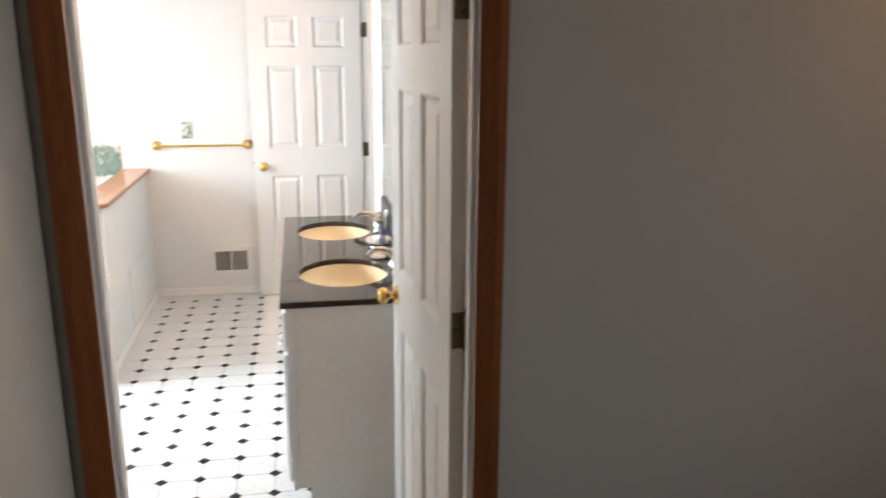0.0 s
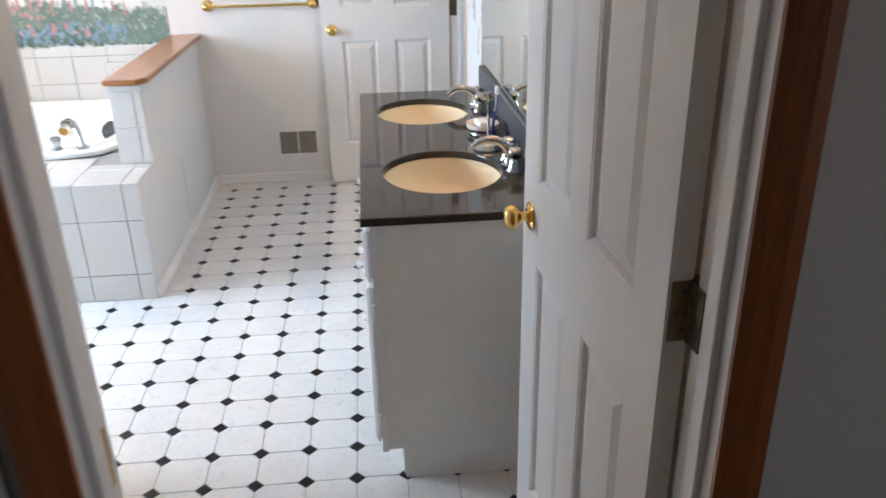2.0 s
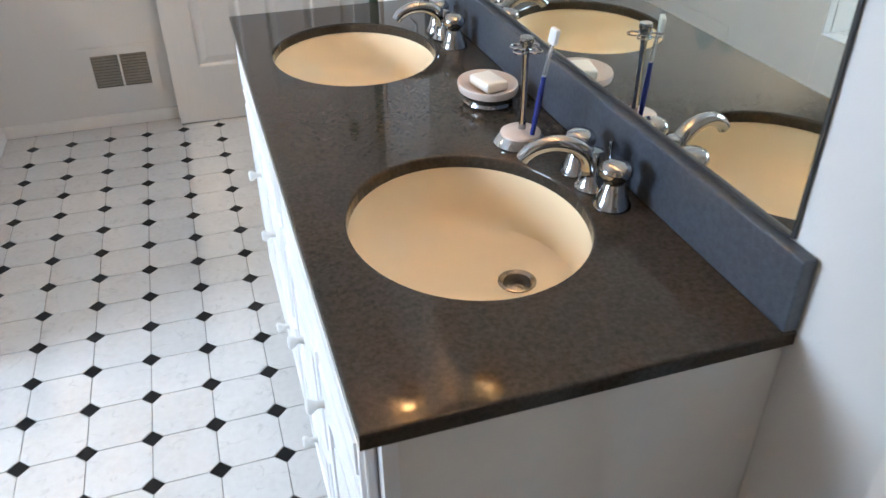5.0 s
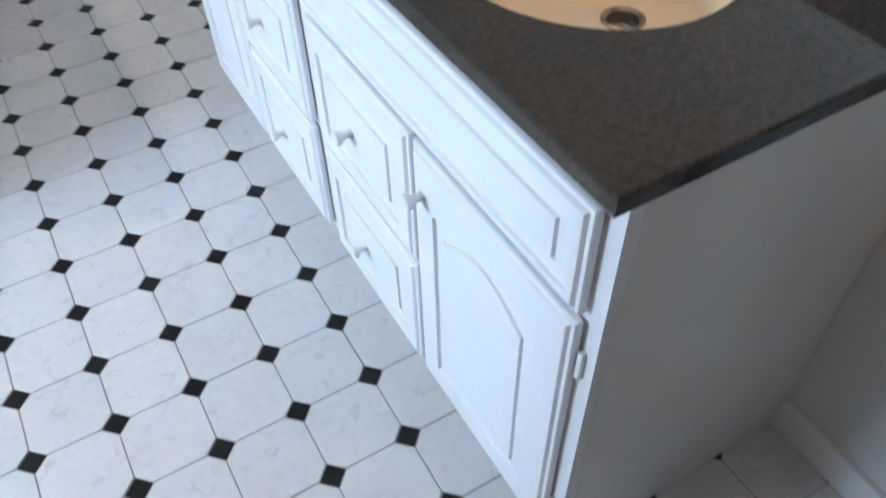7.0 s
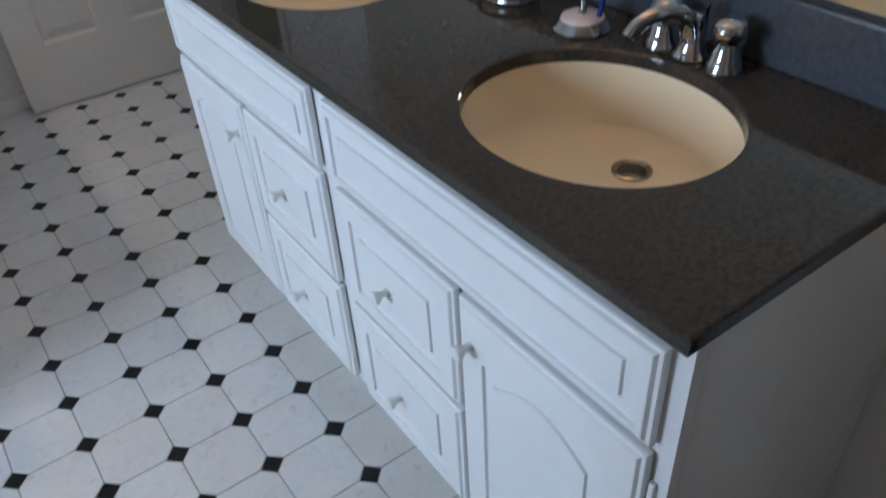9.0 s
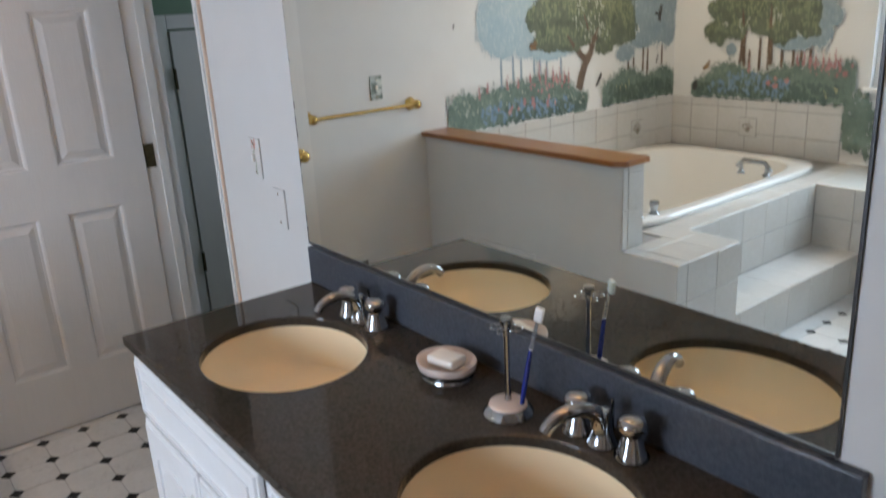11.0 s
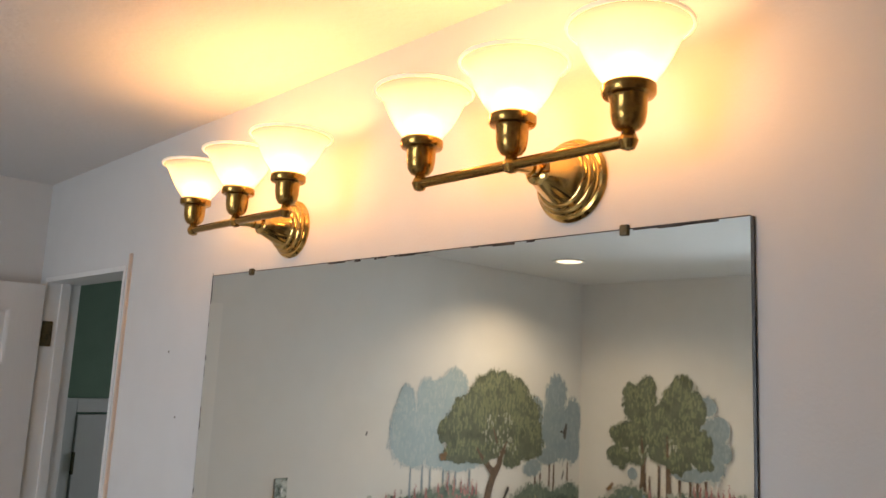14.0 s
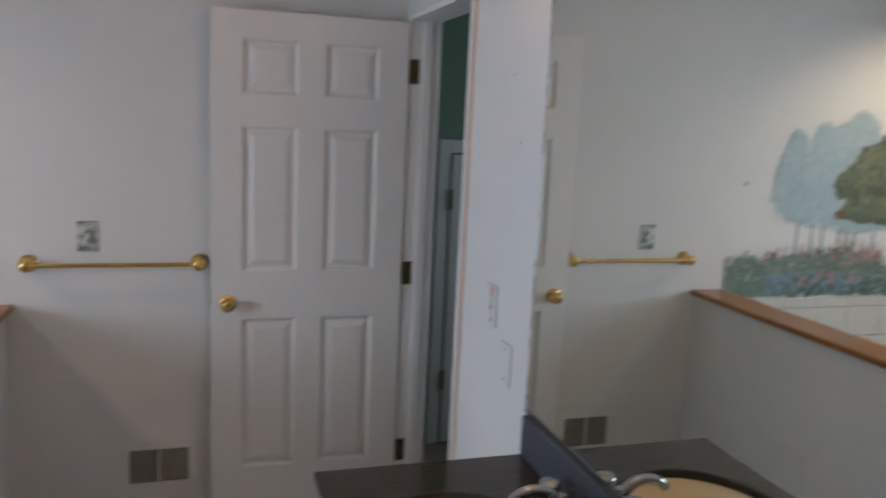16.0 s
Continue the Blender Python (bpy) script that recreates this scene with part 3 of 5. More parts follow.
for y0, y1 in ((0.211, 0.551), (0.603, 0.926)):
    for z0, z1 in ((0.392, 0.640), (0.125, 0.378)):
        dr = front(y0, y1, z0, z1, "drawer_front")
        pull(dr, (y0 + y1) / 2 + 0.020, (z0 + z1) / 2 - 0.006)

# ---- countertop with two oval cut-outs ----
SINKS = ((0.309, 0.190), (0.304, 0.942))
SA, SB = 0.178, 0.202
KX0, KX1, KY0, KY1, KZ0, KZ1 = 0.060, XW - 0.001, -0.180, 1.300, 0.829, 0.851


def slab_with_ovals(x0, x1, y0, y1, z0, z1, ovals, n=64):
    bm = bmesh.new()
    lips = []
    r = 0.004
    outer = []
    for inset, z in ((0, z0 + r), (0, z1 - r), (r * 0.3, z1 - r * 0.3), (r, z1)):
        outer.append([bm.verts.new((px, py, z)) for px, py in ((x0 + inset, y0 + inset), (x1 - inset, y0 + inset), (x1 - inset, y1 - inset), (x0 + inset, y1 - inset))])
    base = [bm.verts.new((v.co.x, v.co.y, z0)) for v in outer[0]]
    rings = [base] + outer
    for a, b in zip(rings, rings[1:]):
        for k in range(4):
            bm.faces.new((a[k], a[(k + 1) % 4], b[(k + 1) % 4], b[k]))
    top_edges = [bm.edges.get((outer[-1][k], outer[-1][(k + 1) % 4])) for k in range(4)]
    bot_edges = [bm.edges.get((base[k], base[(k + 1) % 4])) for k in range(4)]
    for cx, cy in ovals:
        hs = []
        for grow, z in ((r, z1), (r * 0.3, z1 - r * 0.3), (0, z1 - r), (0, z0)):
            hs.append([bm.verts.new((cx + (SA + grow) * math.cos(2 * math.pi * k / n), cy + (SB + grow) * math.sin(2 * math.pi * k / n), z)) for k in range(n)])
        for a, b in zip(hs, hs[1:]):
            for k in range(n):
                bm.faces.new((a[k], a[(k + 1) % n], b[(k + 1) % n], b[k]))
        top_edges += [bm.edges.get((hs[0][k], hs[0][(k + 1) % n])) for k in range(n)]
        bot_edges += [bm.edges.get((hs[-1][k], hs[-1][(k + 1) % n])) for k in range(n)]
    bmesh.ops.triangle_fill(bm, use_beauty=True, edges=top_edges)
    bmesh.ops.triangle_fill(bm, use_beauty=True, edges=bot_edges)
    bmesh.ops.recalc_face_normals(bm, faces=bm.faces)
    return bm


top = empty("countertop", (0.3, 0.55, KZ0))
tagged(top, "dark grey speckled stone countertop with backsplash", "countertop")
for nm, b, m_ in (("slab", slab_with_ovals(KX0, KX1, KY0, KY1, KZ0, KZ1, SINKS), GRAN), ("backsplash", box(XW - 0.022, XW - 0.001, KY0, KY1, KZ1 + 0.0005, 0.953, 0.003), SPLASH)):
    o = part(nm, b, m_, top)
    o.location = (-0.3, -0.55, -KZ0)


def sink(cx, cy):
    s = empty("undermount_sink", (cx, cy, KZ0))
    tagged(s, "oval biscuit coloured undermount sink with chrome drain", "sink")
    prof = [(1.06, -0.001), (1.0, -0.001), (0.995, -0.010), (0.97, -0.040), (0.90, -0.075), (0.76, -0.098), (0.52, -0.110), (0.25, -0.115), (0.13, -0.116), (0.13, -0.128), (0.5, -0.124), (0.80, -0.115), (0.95, -0.09), (1.03, -0.04), (1.06, -0.012), (1.06, -0.001)]
    bm = bmesh.new()
    n = 48
    rings = []
    for f, z in prof:
        low = min(1, max(0, -z / 0.116))
        rings.append([bm.verts.new(((SA + 0.004) * f * math.cos(2 * math.pi * k / n) + 0.085 * low ** 6, (SB + 0.004) * f * math.sin(2 * math.pi * k / n), z)) for k in range(n)])
    for a, b in zip(rings, rings[1:]):
        for k in range(n):
            bm.faces.new((a[k], a[(k + 1) % n], b[(k + 1) % n], b[k]))
    bmesh.ops.recalc_face_normals(bm, faces=bm.faces)
    part("basin", bm, PORC, s, smooth=True)
    d = part("drain", lathe([(0.031, -0.117), (0.031, -0.1135), (0.027, -0.112), (0.022, -0.1155), (0.021, -0.125), (0.0, -0.125)], 24, pose(0.085, 0, 0)), DRAIN, s, "dull steel drain ring", True)
    part("stopper", lathe([(0.0, -0.123), (0.012, -0.124), (0.016, -0.1275), (0.014, -0.134), (0.0, -0.134)], 20, pose(0.087, 0, 0)), DRAIN, d, "", True)
    return s


for c in SINKS:
    sink(*c)


def faucet(x, y, turn):
    f = empty("chrome_faucet", (x, y, KZ1))
    tagged(f, "polished chrome two-handle faucet with arched spout", "faucet", "faucets on the countertop")
    part("base", lathe([(0.026, 0), (0.027, 0.004), (0.022, 0.012), (0.0165, 0.03), (0.0155, 0.055), (0.012, 0.066), (0.0, 0.068)], 24), CHROME, f, "", True)
    pts, rad = [], []
    for k in range(15):
        a = math.pi * k / 14 * 0.86
        u = 0.056 * (1 - math.cos(a)) + 0.006
        v = 0.036 + 0.043 * math.sin(a)
        pts.append((-u * math.cos(turn), u * math.sin(turn), v))
        rad.append(0.0155 - 0.0048 * k / 14)
    part("spout", tube(pts, rad, 14), CHROME, f, "", True)
    part("pop_up_rod", tube([(0.026, 0, 0.0), (0.026, 0, 0.075)], 0.003), CHROME, f)
    for s in (-1, 1):
        h = part("handle", lathe([(0.0, 0.0735), (0.012, 0.073), (0.020, 0.0695), (0.0250, 0.062), (0.0250, 0.054), (0.0195, 0.0465), (0.0155, 0.043), (0.0145, 0.039), (0.017, 0.034), (0.019, 0.029), (0.023, 0.014), (0.0295, 0.004), (0.0295, 0.0)], 26, pose(0.004, s * 0.058, 0)), CHROME, f, "", True)
        part("handle_ring", lathe([(0.0122, 0.049), (0.0165, 0.050), (0.0165, 0.0525), (0.0122, 0.053)], 24, pose(0.004, s * 0.058, 0)), CHROME, h, "", True)
    return f


faucet(0.522, 0.212, radians(14))
faucet(0.522, 0.958, radians(2))

# soap dish and toothbrush holder
sd = empty("soap_dish", (0.490, 0.590, KZ1))
tagged(sd, "round chrome soap dish with cream ceramic tray", "soap dish")
part("base", lathe([(0.0, 0.0), (0.050, 0.0), (0.053, 0.003), (0.050, 0.009), (0.051, 0.017), (0.056, 0.022), (0.0, 0.0225)], 36, sx=0.92, sy=1.08), CHROME, sd, "", True)
part("tray", lathe([(0.0, 0.0245), (0.034, 0.0250), (0.050, 0.030), (0.058, 0.037), (0.0615, 0.0375), (0.063, 0.033), (0.060, 0.0225), (0.0, 0.0222)], 36, sx=0.92, sy=1.08), PINK, sd, "cream ceramic tray", True)
sp = part("soap_bar", box(-0.024, 0.024, -0.034, 0.034, 0, 0.020, 0.007, 3), SOAP, None, "", True)
sp.matrix_basis = pose(0.492, 0.592, KZ1 + 0.0255, 0, 0, 12)
tagged(sp, "cream white bar of soap on the dish", "soap")
th = empty("toothbrush_holder", (0.478, 0.396, KZ1))
tagged(th, "chrome toothbrush holder with tall centre post", "toothbrush holder")
part("base", lathe([(0.0, 0.0), (0.046, 0.0), (0.047, 0.004), (0.041, 0.013), (0.036, 0.018), (0.0, 0.018)], 32), CHROME, th, "", True)
part("tray", lathe([(0.0, 0.025), (0.030, 0.025), (0.035, 0.022), (0.036, 0.0182), (0.0, 0.0182)], 28), PINK, th, "cream ceramic disc", True)
part("post", lathe([(0.0, 0.187), (0.011, 0.186), (0.012, 0.179), (0.008, 0.169), (0.0055, 0.150), (0.005, 0.06), (0.0065, 0.030), (0.007, 0.024)], 18, pose(0.004, 0.004, 0)), CHROME, th, "", True)
bm = bmesh.new()
for k in range(4):
    a = math.pi / 2 * k + 0.6
    ring = [(0.004 + 0.018 * math.cos(a) + 0.011 * math.cos(q * math.pi / 6), 0.004 + 0.018 * math.sin(a) + 0.011 * math.sin(q * math.pi / 6), 0.166) for q in range(13)]
    tube(ring, 0.0018, 6, bm)
part("ring_holder", bm, CHROME, th, "", True)
tb = empty("toothbrush", (0.488, 0.370, KZ1 + 0.026))
tagged(tb, "translucent blue toothbrush leaning in the holder", "toothbrush")
part("handle", tube([(0, 0, 0), (0.003, -0.010, 0.06), (0.006, -0.019, 0.110)], [0.0042, 0.0052, 0.0038], 10), BLUEP, tb, "", True)
part("neck", tube([(0.006, -0.019, 0.110), (0.010, -0.034, 0.170)], [0.0042, 0.003], 10), CLEARP, tb, "clear white neck", True)
part("bristles", box(-0.0045, 0.0045, -0.008, 0.008, 0.0, 0.026, 0.003), WHITEP, tb, "white bristles").matrix_basis = pose(0.008, -0.036, 0.168, 12, 0, 20)

# ---- mirror ----
MY0, MY1, MZ0, MZ1 = -0.135, 1.318, 0.956, 1.997
mir = empty("wall_mirror", (XW, 0.6, MZ0))
tagged(mir, "large frameless wall mirror above the backsplash", "mirror")
for nm, b, m_, lb in (("mirror_glass", box(XW - 0.006, XW - 0.001, MY0, MY1, MZ0, MZ1), MIRROR, ""),
                      ("mirror_edge", box(XW - 0.0055, XW - 0.0008, MY0 - 0.004, MY0 - 0.0003, MZ0, MZ1), MEDGE, "dark desilvered edge"),
                      ("mirror_edge", box(XW - 0.0055, XW - 0.0008, MY1 + 0.0003, MY1 + 0.002, MZ0, MZ1), MEDGE, "dark desilvered edge"),
                      ("mirror_edge", box(XW - 0.0075, XW - 0.0062, MY0, MY1, MZ0 - 0.001, MZ0 + 0.004), MEDGE, "dark lower edge"),
                      ("mirror_edge", box(XW - 0.0055, XW - 0.0008, MY0, MY1, MZ1 + 0.0003, MZ1 + 0.002), MEDGE, "dark desilvered edge")):
    part(nm, b, m_, mir, lb).location = (-XW, -0.6, -MZ0)
for y in (0.057, 1.122):
    part("clip", box(XW - 0.011, XW - 0.0005, y - 0.007, y + 0.007, MZ1 - 0.009, MZ1 + 0.008, 0.003), DARKHINGE, mir, "small brass mirror clip").location = (-XW, -0.6, -MZ0)
random.seed(5)
bm = bmesh.new()
for k in range(26):
    z = MZ0 + random.random() * (MZ1 - MZ0)
    h = random.uniform(0.004, 0.03)
    add_box(bm, XW - 0.0066, XW - 0.0061, MY1 - random.uniform(0.001, 0.004), MY1, z, z + h)
for k in range(20):
    y = MY0 + random.random() * 0.9
    add_box(bm, XW - 0.0066, XW - 0.0061, y, y + random.uniform(0.005, 0.05), MZ1 - random.uniform(0.001, 0.004), MZ1)
ec = part("edge_corrosion", bm, MEDGE, mir, "black corroded spots along the edge")
ec.location = (-XW, -0.6, -MZ0)
tagged(ec, kind="stuff")


# ---- wall lamps ----
def sconce(y):
    s = empty("wall_lamp", (XW, y, 2.088))
    tagged(s, "polished brass wall lamp with three lit frosted shades", "wall lamp", "wall lamps above the mirror")
    ax = pose(0, 0, 0, 0, -90)
    part("back_plate", lathe([(0, 0.0), (0.068, 0.0), (0.069, 0.004), (0.065, 0.010), (0.060, 0.011), (0.060, 0.016), (0.056, 0.021), (0.052, 0.022), (0.052, 0.027), (0.048, 0.032), (0.044, 0.033), (0.042, 0.036), (0.024, 0.084), (0.024, 0.088), (0.021, 0.090), (0.0135, 0.092), (0.0135, 0.106), (0, 0.106)], 40, ax), BRASS, s, "stepped round brass plate", True)
    part("arm", tube([(-0.095, 0, 0), (-0.15, 0, -0.006)], [0.010, 0.009], 14), BRASS, s, "", True)
    part("cross_bar", tube([(-0.15, -0.20, -0.006), (-0.15, 0.20, -0.006)], 0.0085, 14), OLDBRASS, s, "", True)
    for dy in (-0.2, 0, 0.2):
        m = pose(-0.15, dy, -0.006)
        part("joint", lathe([(0, -0.014), (0.009, -0.011), (0.0135, 0.0), (0.009, 0.011), (0.007, 0.014)], 18, m), OLDBRASS, s, "", True)
        c = part("socket_cup", lathe([(0.007, 0.012), (0.016, 0.016), (0.0215, 0.024), (0.024, 0.036), (0.0245, 0.054), (0.027, 0.058), (0.034, 0.060), (0.036, 0.063), (0.036, 0.073), (0.033, 0.076), (0.030, 0.072), (0.0, 0.052)], 28, m), OLDBRASS, s, "", True)
        for a in (0.4,):
            part("thumb_screw", lathe([(0, 0.0400), (0.002, 0.0398), (0.0022, 0.0380), (0.0015, 0.0375), (0.0015, 0.035)], 8, m @ pose(0, 0, 0.068) @ Matrix.Rotation(a, 4, "Z") @ pose(0, 0, 0, 0, 90)), OLDBRASS, c)
        o = [(0.0305, 0.075), (0.039, 0.086), (0.049, 0.100), (0.058, 0.116), (0.0655, 0.132), (0.072, 0.145), (0.078, 0.152), (0.0835, 0.156)]
        i = [(0.0815, 0.1575), (0.0765, 0.1545), (0.070, 0.147), (0.063, 0.133), (0.0555, 0.1175), (0.0465, 0.102), (0.037, 0.0875), (0.0285, 0.076)]
        sh = part("shade", lathe(o + i, 40, m), FROST, s, "lit flared frosted glass shade", True)
        part("shade_rim", tube([(-0.15 + 0.0828 * math.cos(q * math.pi / 20), dy + 0.0828 * math.sin(q * math.pi / 20), -0.006 + 0.1568) for q in range(41)], 0.0030, 8), RIM, sh, "rolled glass rim with an added glow", True)
        b = part("bulb", lathe([(0.0, 0.116), (0.012, 0.114), (0.022, 0.107), (0.027, 0.097), (0.025, 0.086), (0.018, 0.077), (0.013, 0.065)], 20, m), BULB, s, "glowing frosted bulb", True)
        b.visible_shadow = False
    return s


sconce(0.160)
sconce(0.962)

# ---- north wall fittings ----
bar = empty("towel_bar", (-0.5, YN, 1.077))
tagged(bar, "polished brass towel bar on the white wall", "towel bar")
part("rod", tube([(-0.296, -0.055, 0), (0.296, -0.055, 0)], 0.0085, 14), BRASS, bar, "", True)
for s in (-1, 1):
    part("post", lathe([(0, 0.080), (0.014, 0.078), (0.022, 0.070), (0.0245, 0.057), (0.021, 0.043), (0.0145, 0.034), (0.016, 0.022), (0.027, 0.011), (0.033, 0.005), (0.033, 0), (0, 0)], 28, pose(s * 0.300, 0, 0, 90)), BRASS, bar, "", True)

rg = empty("wall_register", (-0.357, YN, 0.247))
tagged(rg, "beige steel floor-level wall register with louvres", "vent")
bm = bmesh.new()
for x0, x1, z0, z1 in ((-0.150, -0.112, -0.105, 0.105), (0.112, 0.150, -0.105, 0.105), (-0.112, 0.112, -0.105, -0.070), (-0.112, 0.112, 0.070, 0.105)):
    add_box(bm, x0, x1, -0.006, -0.0005, z0, z1)
part("frame", bm, WALL, rg)
# Black sheet on the solid wall stands in for the shaded duct hollow.
part("duct_back", box(-0.112, 0.112, -0.0018, -0.0008, -0.07, 0.07), VENTD, rg)
part("mullion", box(-0.004, 0.004, -0.0085, -0.002, -0.07, 0.07), WALL, rg)
for k in range(11):
    for x0 in (-0.111, 0.005):
        part("slat", extruded([(-0.0078, -0.0645 + k * 0.0127), (-0.0068, -0.0648 + k * 0.0127), (-0.0024, -0.0555 + k * 0.0127), (-0.0034, -0.0552 + k * 0.0127)], "x", x0, x0 + 0.106), VENTM, rg)


def plate(name, at, axis, w, h, label, toggles, cover):
    p = empty(name, at)
    tagged(p, label, "switch plate")
    rot_ = Matrix.Identity(4) if axis == "y" else Matrix.Rotation(radians(-90), 4, "Z")
    b = box(-w / 2, w / 2, -0.006, -0.0006, -h / 2, h / 2, 0.002)
    bmesh.ops.transform(b, matrix=rot_, verts=b.verts)
    part("cover", b, cover, p)
    for k in range(toggles):
        u = (k - (toggles - 1) / 2) * 0.045
        b = box(u - 0.005, u + 0.005, -0.015, -0.006, -0.010, 0.012, 0.002)
        bmesh.ops.transform(b, matrix=rot_, verts=b.verts)
        part("toggle", b, WHITEP, p)
    for z in (-h * 0.36, h * 0.36):
        b = lathe([(0, 0.0075), (0.003, 0.007), (0.0032, 0.006)], 10, pose(0, 0, z, 90))
        bmesh.ops.transform(b, matrix=rot_, verts=b.verts)
        part("screw", b, OLDBRASS, p)
    return p


np_ = plate("switch_plate", (-0.598, YN, 1.178), "y", 0.07, 0.115, "painted garden-scene cover plate above the towel bar", 1, PLATEM)
sw = plate("switch_plate", (XW, 1.60, 1.160), "x", 0.07, 0.118, "white cover plate with pink painted flower", 1, WALL)
random.seed(8)
for nm, z0, z1, nn, col in (("flower", 0.030, 0.052, 9, (0.55, 0.20, 0.14)), ("stem", -0.045, 0.026, 14, (0.36, 0.40, 0.30))):
    bm = bmesh.new()
    for k in range(nn):
        z, y = z0 + (z1 - z0) * k / (nn - 1), random.uniform(-0.012, 0.012)
        vs = [bm.verts.new((-0.0063, y + 0.0055 * math.cos(q) * random.uniform(0.5, 1), z + 0.0055 * math.sin(q))) for q in (0, 1.2, 2.4, 3.6, 4.8)]
        bm.faces.new(vs)
    part(nm, bm, mat("plate_paint_" + nm, col, 0.6), sw, "painted " + nm)
plate("outlet_plate", (XW, 1.475, 1.028), "x", 0.07, 0.115, "wall-coloured outlet cover plate", 0, WALL)

for y, z in ((1.545, 1.795), (1.47, 1.62), (-0.42, 1.71)):
    tagged(part("nail_hole", lathe([(0, 0.0012), (0.0028, 0.001), (0.0034, 0.0002)], 8, pose(XW, y, z, 0, -90)), DARKHINGE), "small dark nail hole in the white wall", "nail hole")

# access panel on the half wall
ap = tagged(part("access_panel", box(XP + 0.0004, XP + 0.006, 1.93, 2.42, 0.07, 0.42, 0.002), WALL), "white painted access panel on the half wall", "panel")

# wooden cap of the half wall, its outer corner cut off
o = [(XP + 0.030, YN - 0.002), (XP + 0.030, 1.455), (XP - 0.006, 1.408), (XP - 0.150, 1.408), (XP - 0.150, YN - 0.002)]
cap = tagged(part("wooden_cap", extruded(o, "z", 0.900, 0.924, 0.004), CAPWOOD), "varnished oak cap on the half wall", "ledge")

# hall handrail stub
hr = empty("handrail", (-0.334, -1.79, 1.372))
tagged(hr, "stained wooden handrail end on the hall wall", "handrail")
part("rail", extruded([(0.004, -0.022), (0.030, -0.024), (0.046, -0.010), (0.048, 0.006), (0.036, 0.020), (0.012, 0.022), (0.004, 0.010)], "y", -1.2, 0.0, 0.003), CHERRY, hr)
part("end_cap", extruded([(0.008, -0.014), (0.036, -0.012), (0.040, 0.004), (0.030, 0.014), (0.010, 0.014)], "y", 0.0, 0.05, 0.004), CHERRY, hr)

# recessed ceiling light above the tub
cl = empty("recessed_light", (-2.05, 2.13, ZC))
tagged(cl, "round recessed ceiling light, switched on", "ceiling light")
part("trim_ring", lathe([(0.074, -0.001), (0.098, -0.001), (0.100, -0.004), (0.094, -0.008), (0.078, -0.006), (0.074, -0.001)], 40), TRIM, cl, "", True)
part("lens", lathe([(0, -0.003), (0.074, -0.003)], 36), CANGLOW, cl, "glowing lens")

# ---- tub ----
TX0, TX1, TY0, TY1 = -2.86, -1.10, 1.545, 2.70
tub = empty("bathtub", ((TX0 + TX1) / 2, (TY0 + TY1) / 2, ZD))
tagged(tub, "white oval whirlpool bathtub set in a tiled deck", "bathtub")
bm = bmesh.new()
n = 64
rings = []
hx, hy = (TX1 - TX0) / 2, (TY1 - TY0) / 2
for fx, fy, z, e in ((1.0, 1.0, 0.001, 7), (1.0, 1.0, 0.020, 7), (0.99, 0.985, 0.028, 7), (0.93, 0.89, 0.028, 5), (0.915, 0.87, 0.022, 4.5), (0.88, 0.82, -0.10, 4), (0.82, 0.76, -0.30, 3.6), (0.74, 0.66, -0.40, 3.2), (0.4, 0.35, -0.42, 2.5), (0.02, 0.02, -0.422, 2)):
    ring = []
    for k in range(n):
        a = 2 * math.pi * k / n
        c, s = math.cos(a), math.sin(a)
        ring.append(bm.verts.new((hx * fx * math.copysign(abs(c) ** (2 / e), c), hy * fy * math.copysign(abs(s) ** (2 / e), s), z)))
    rings.append(ring)
for a, b in zip(rings, rings[1:]):
    for k in range(n):
        bm.faces.new((a[k], a[(k + 1) % n], b[(k + 1) % n], b[k]))
bm.faces.new(rings[-1])
bmesh.ops.recalc_face_normals(bm, faces=bm.faces)
part("shell", bm, TUBM, tub, "", True)
for x, y in ((-0.35, 0.44), (0.30, 0.44), (0.60, 0.44)):
    part("jet", lathe([(0, 0.012), (0.016, 0.012), (0.024, 0.006), (0.026, 0.0)], 20, pose(x, y - 0.012, -0.12, 90)), OLDBRASS, tub, "dark brass whirlpool jet", True)
part("headrest", lathe([(0, 0.11), (0.05, 0.104), (0.08, 0.085), (0.092, 0.05), (0.09, -0.06)], 24, pose(hx * 0.845, 0.10, -0.055, 0, -80), sx=0.6, sy=1.0), BLACK, tub, "black oval headrest", True)

tf = empty("tub_filler", (-1.250, 1.628, ZD + 0.028))
tagged(tf, "chrome arched tub filler spout with lever handle", "faucet")
part("spout", tube([(0, 0, 0), (-0.012, 0.02, 0.035), (-0.03, 0.05, 0.072), (-0.055, 0.085, 0.095), (-0.085, 0.115, 0.098), (-0.115, 0.14, 0.082)], [0.015, 0.014, 0.016, 0.019, 0.022, 0.021], 14), CHROME, tf, "", True)
part("base", lathe([(0.028, 0), (0.028, 0.006), (0.018, 0.014), (0.015, 0.02)], 22), CHROME, tf, "", True)
part("handle", lathe([(0, 0.06), (0.02, 0.058), (0.024, 0.045), (0.018, 0.03), (0.016, 0.012), (0.026, 0.0)], 22, pose(-0.115, 0.0, 0)), CHROME, tf, "", True)

gb = empty("tub_grip", (-2.33, 1.70, ZD + 0.028))
tagged(gb, "chrome grip bar on the tub rim", "grip bar")
part("grip", tube([(-0.02, 0.11, 0.035), (0, 0.06, 0.075), (0, -0.06, 0.075), (0.02, -0.11, 0.035)], [0.012, 0.014, 0.014, 0.012], 12), CHROME, gb, "", True)
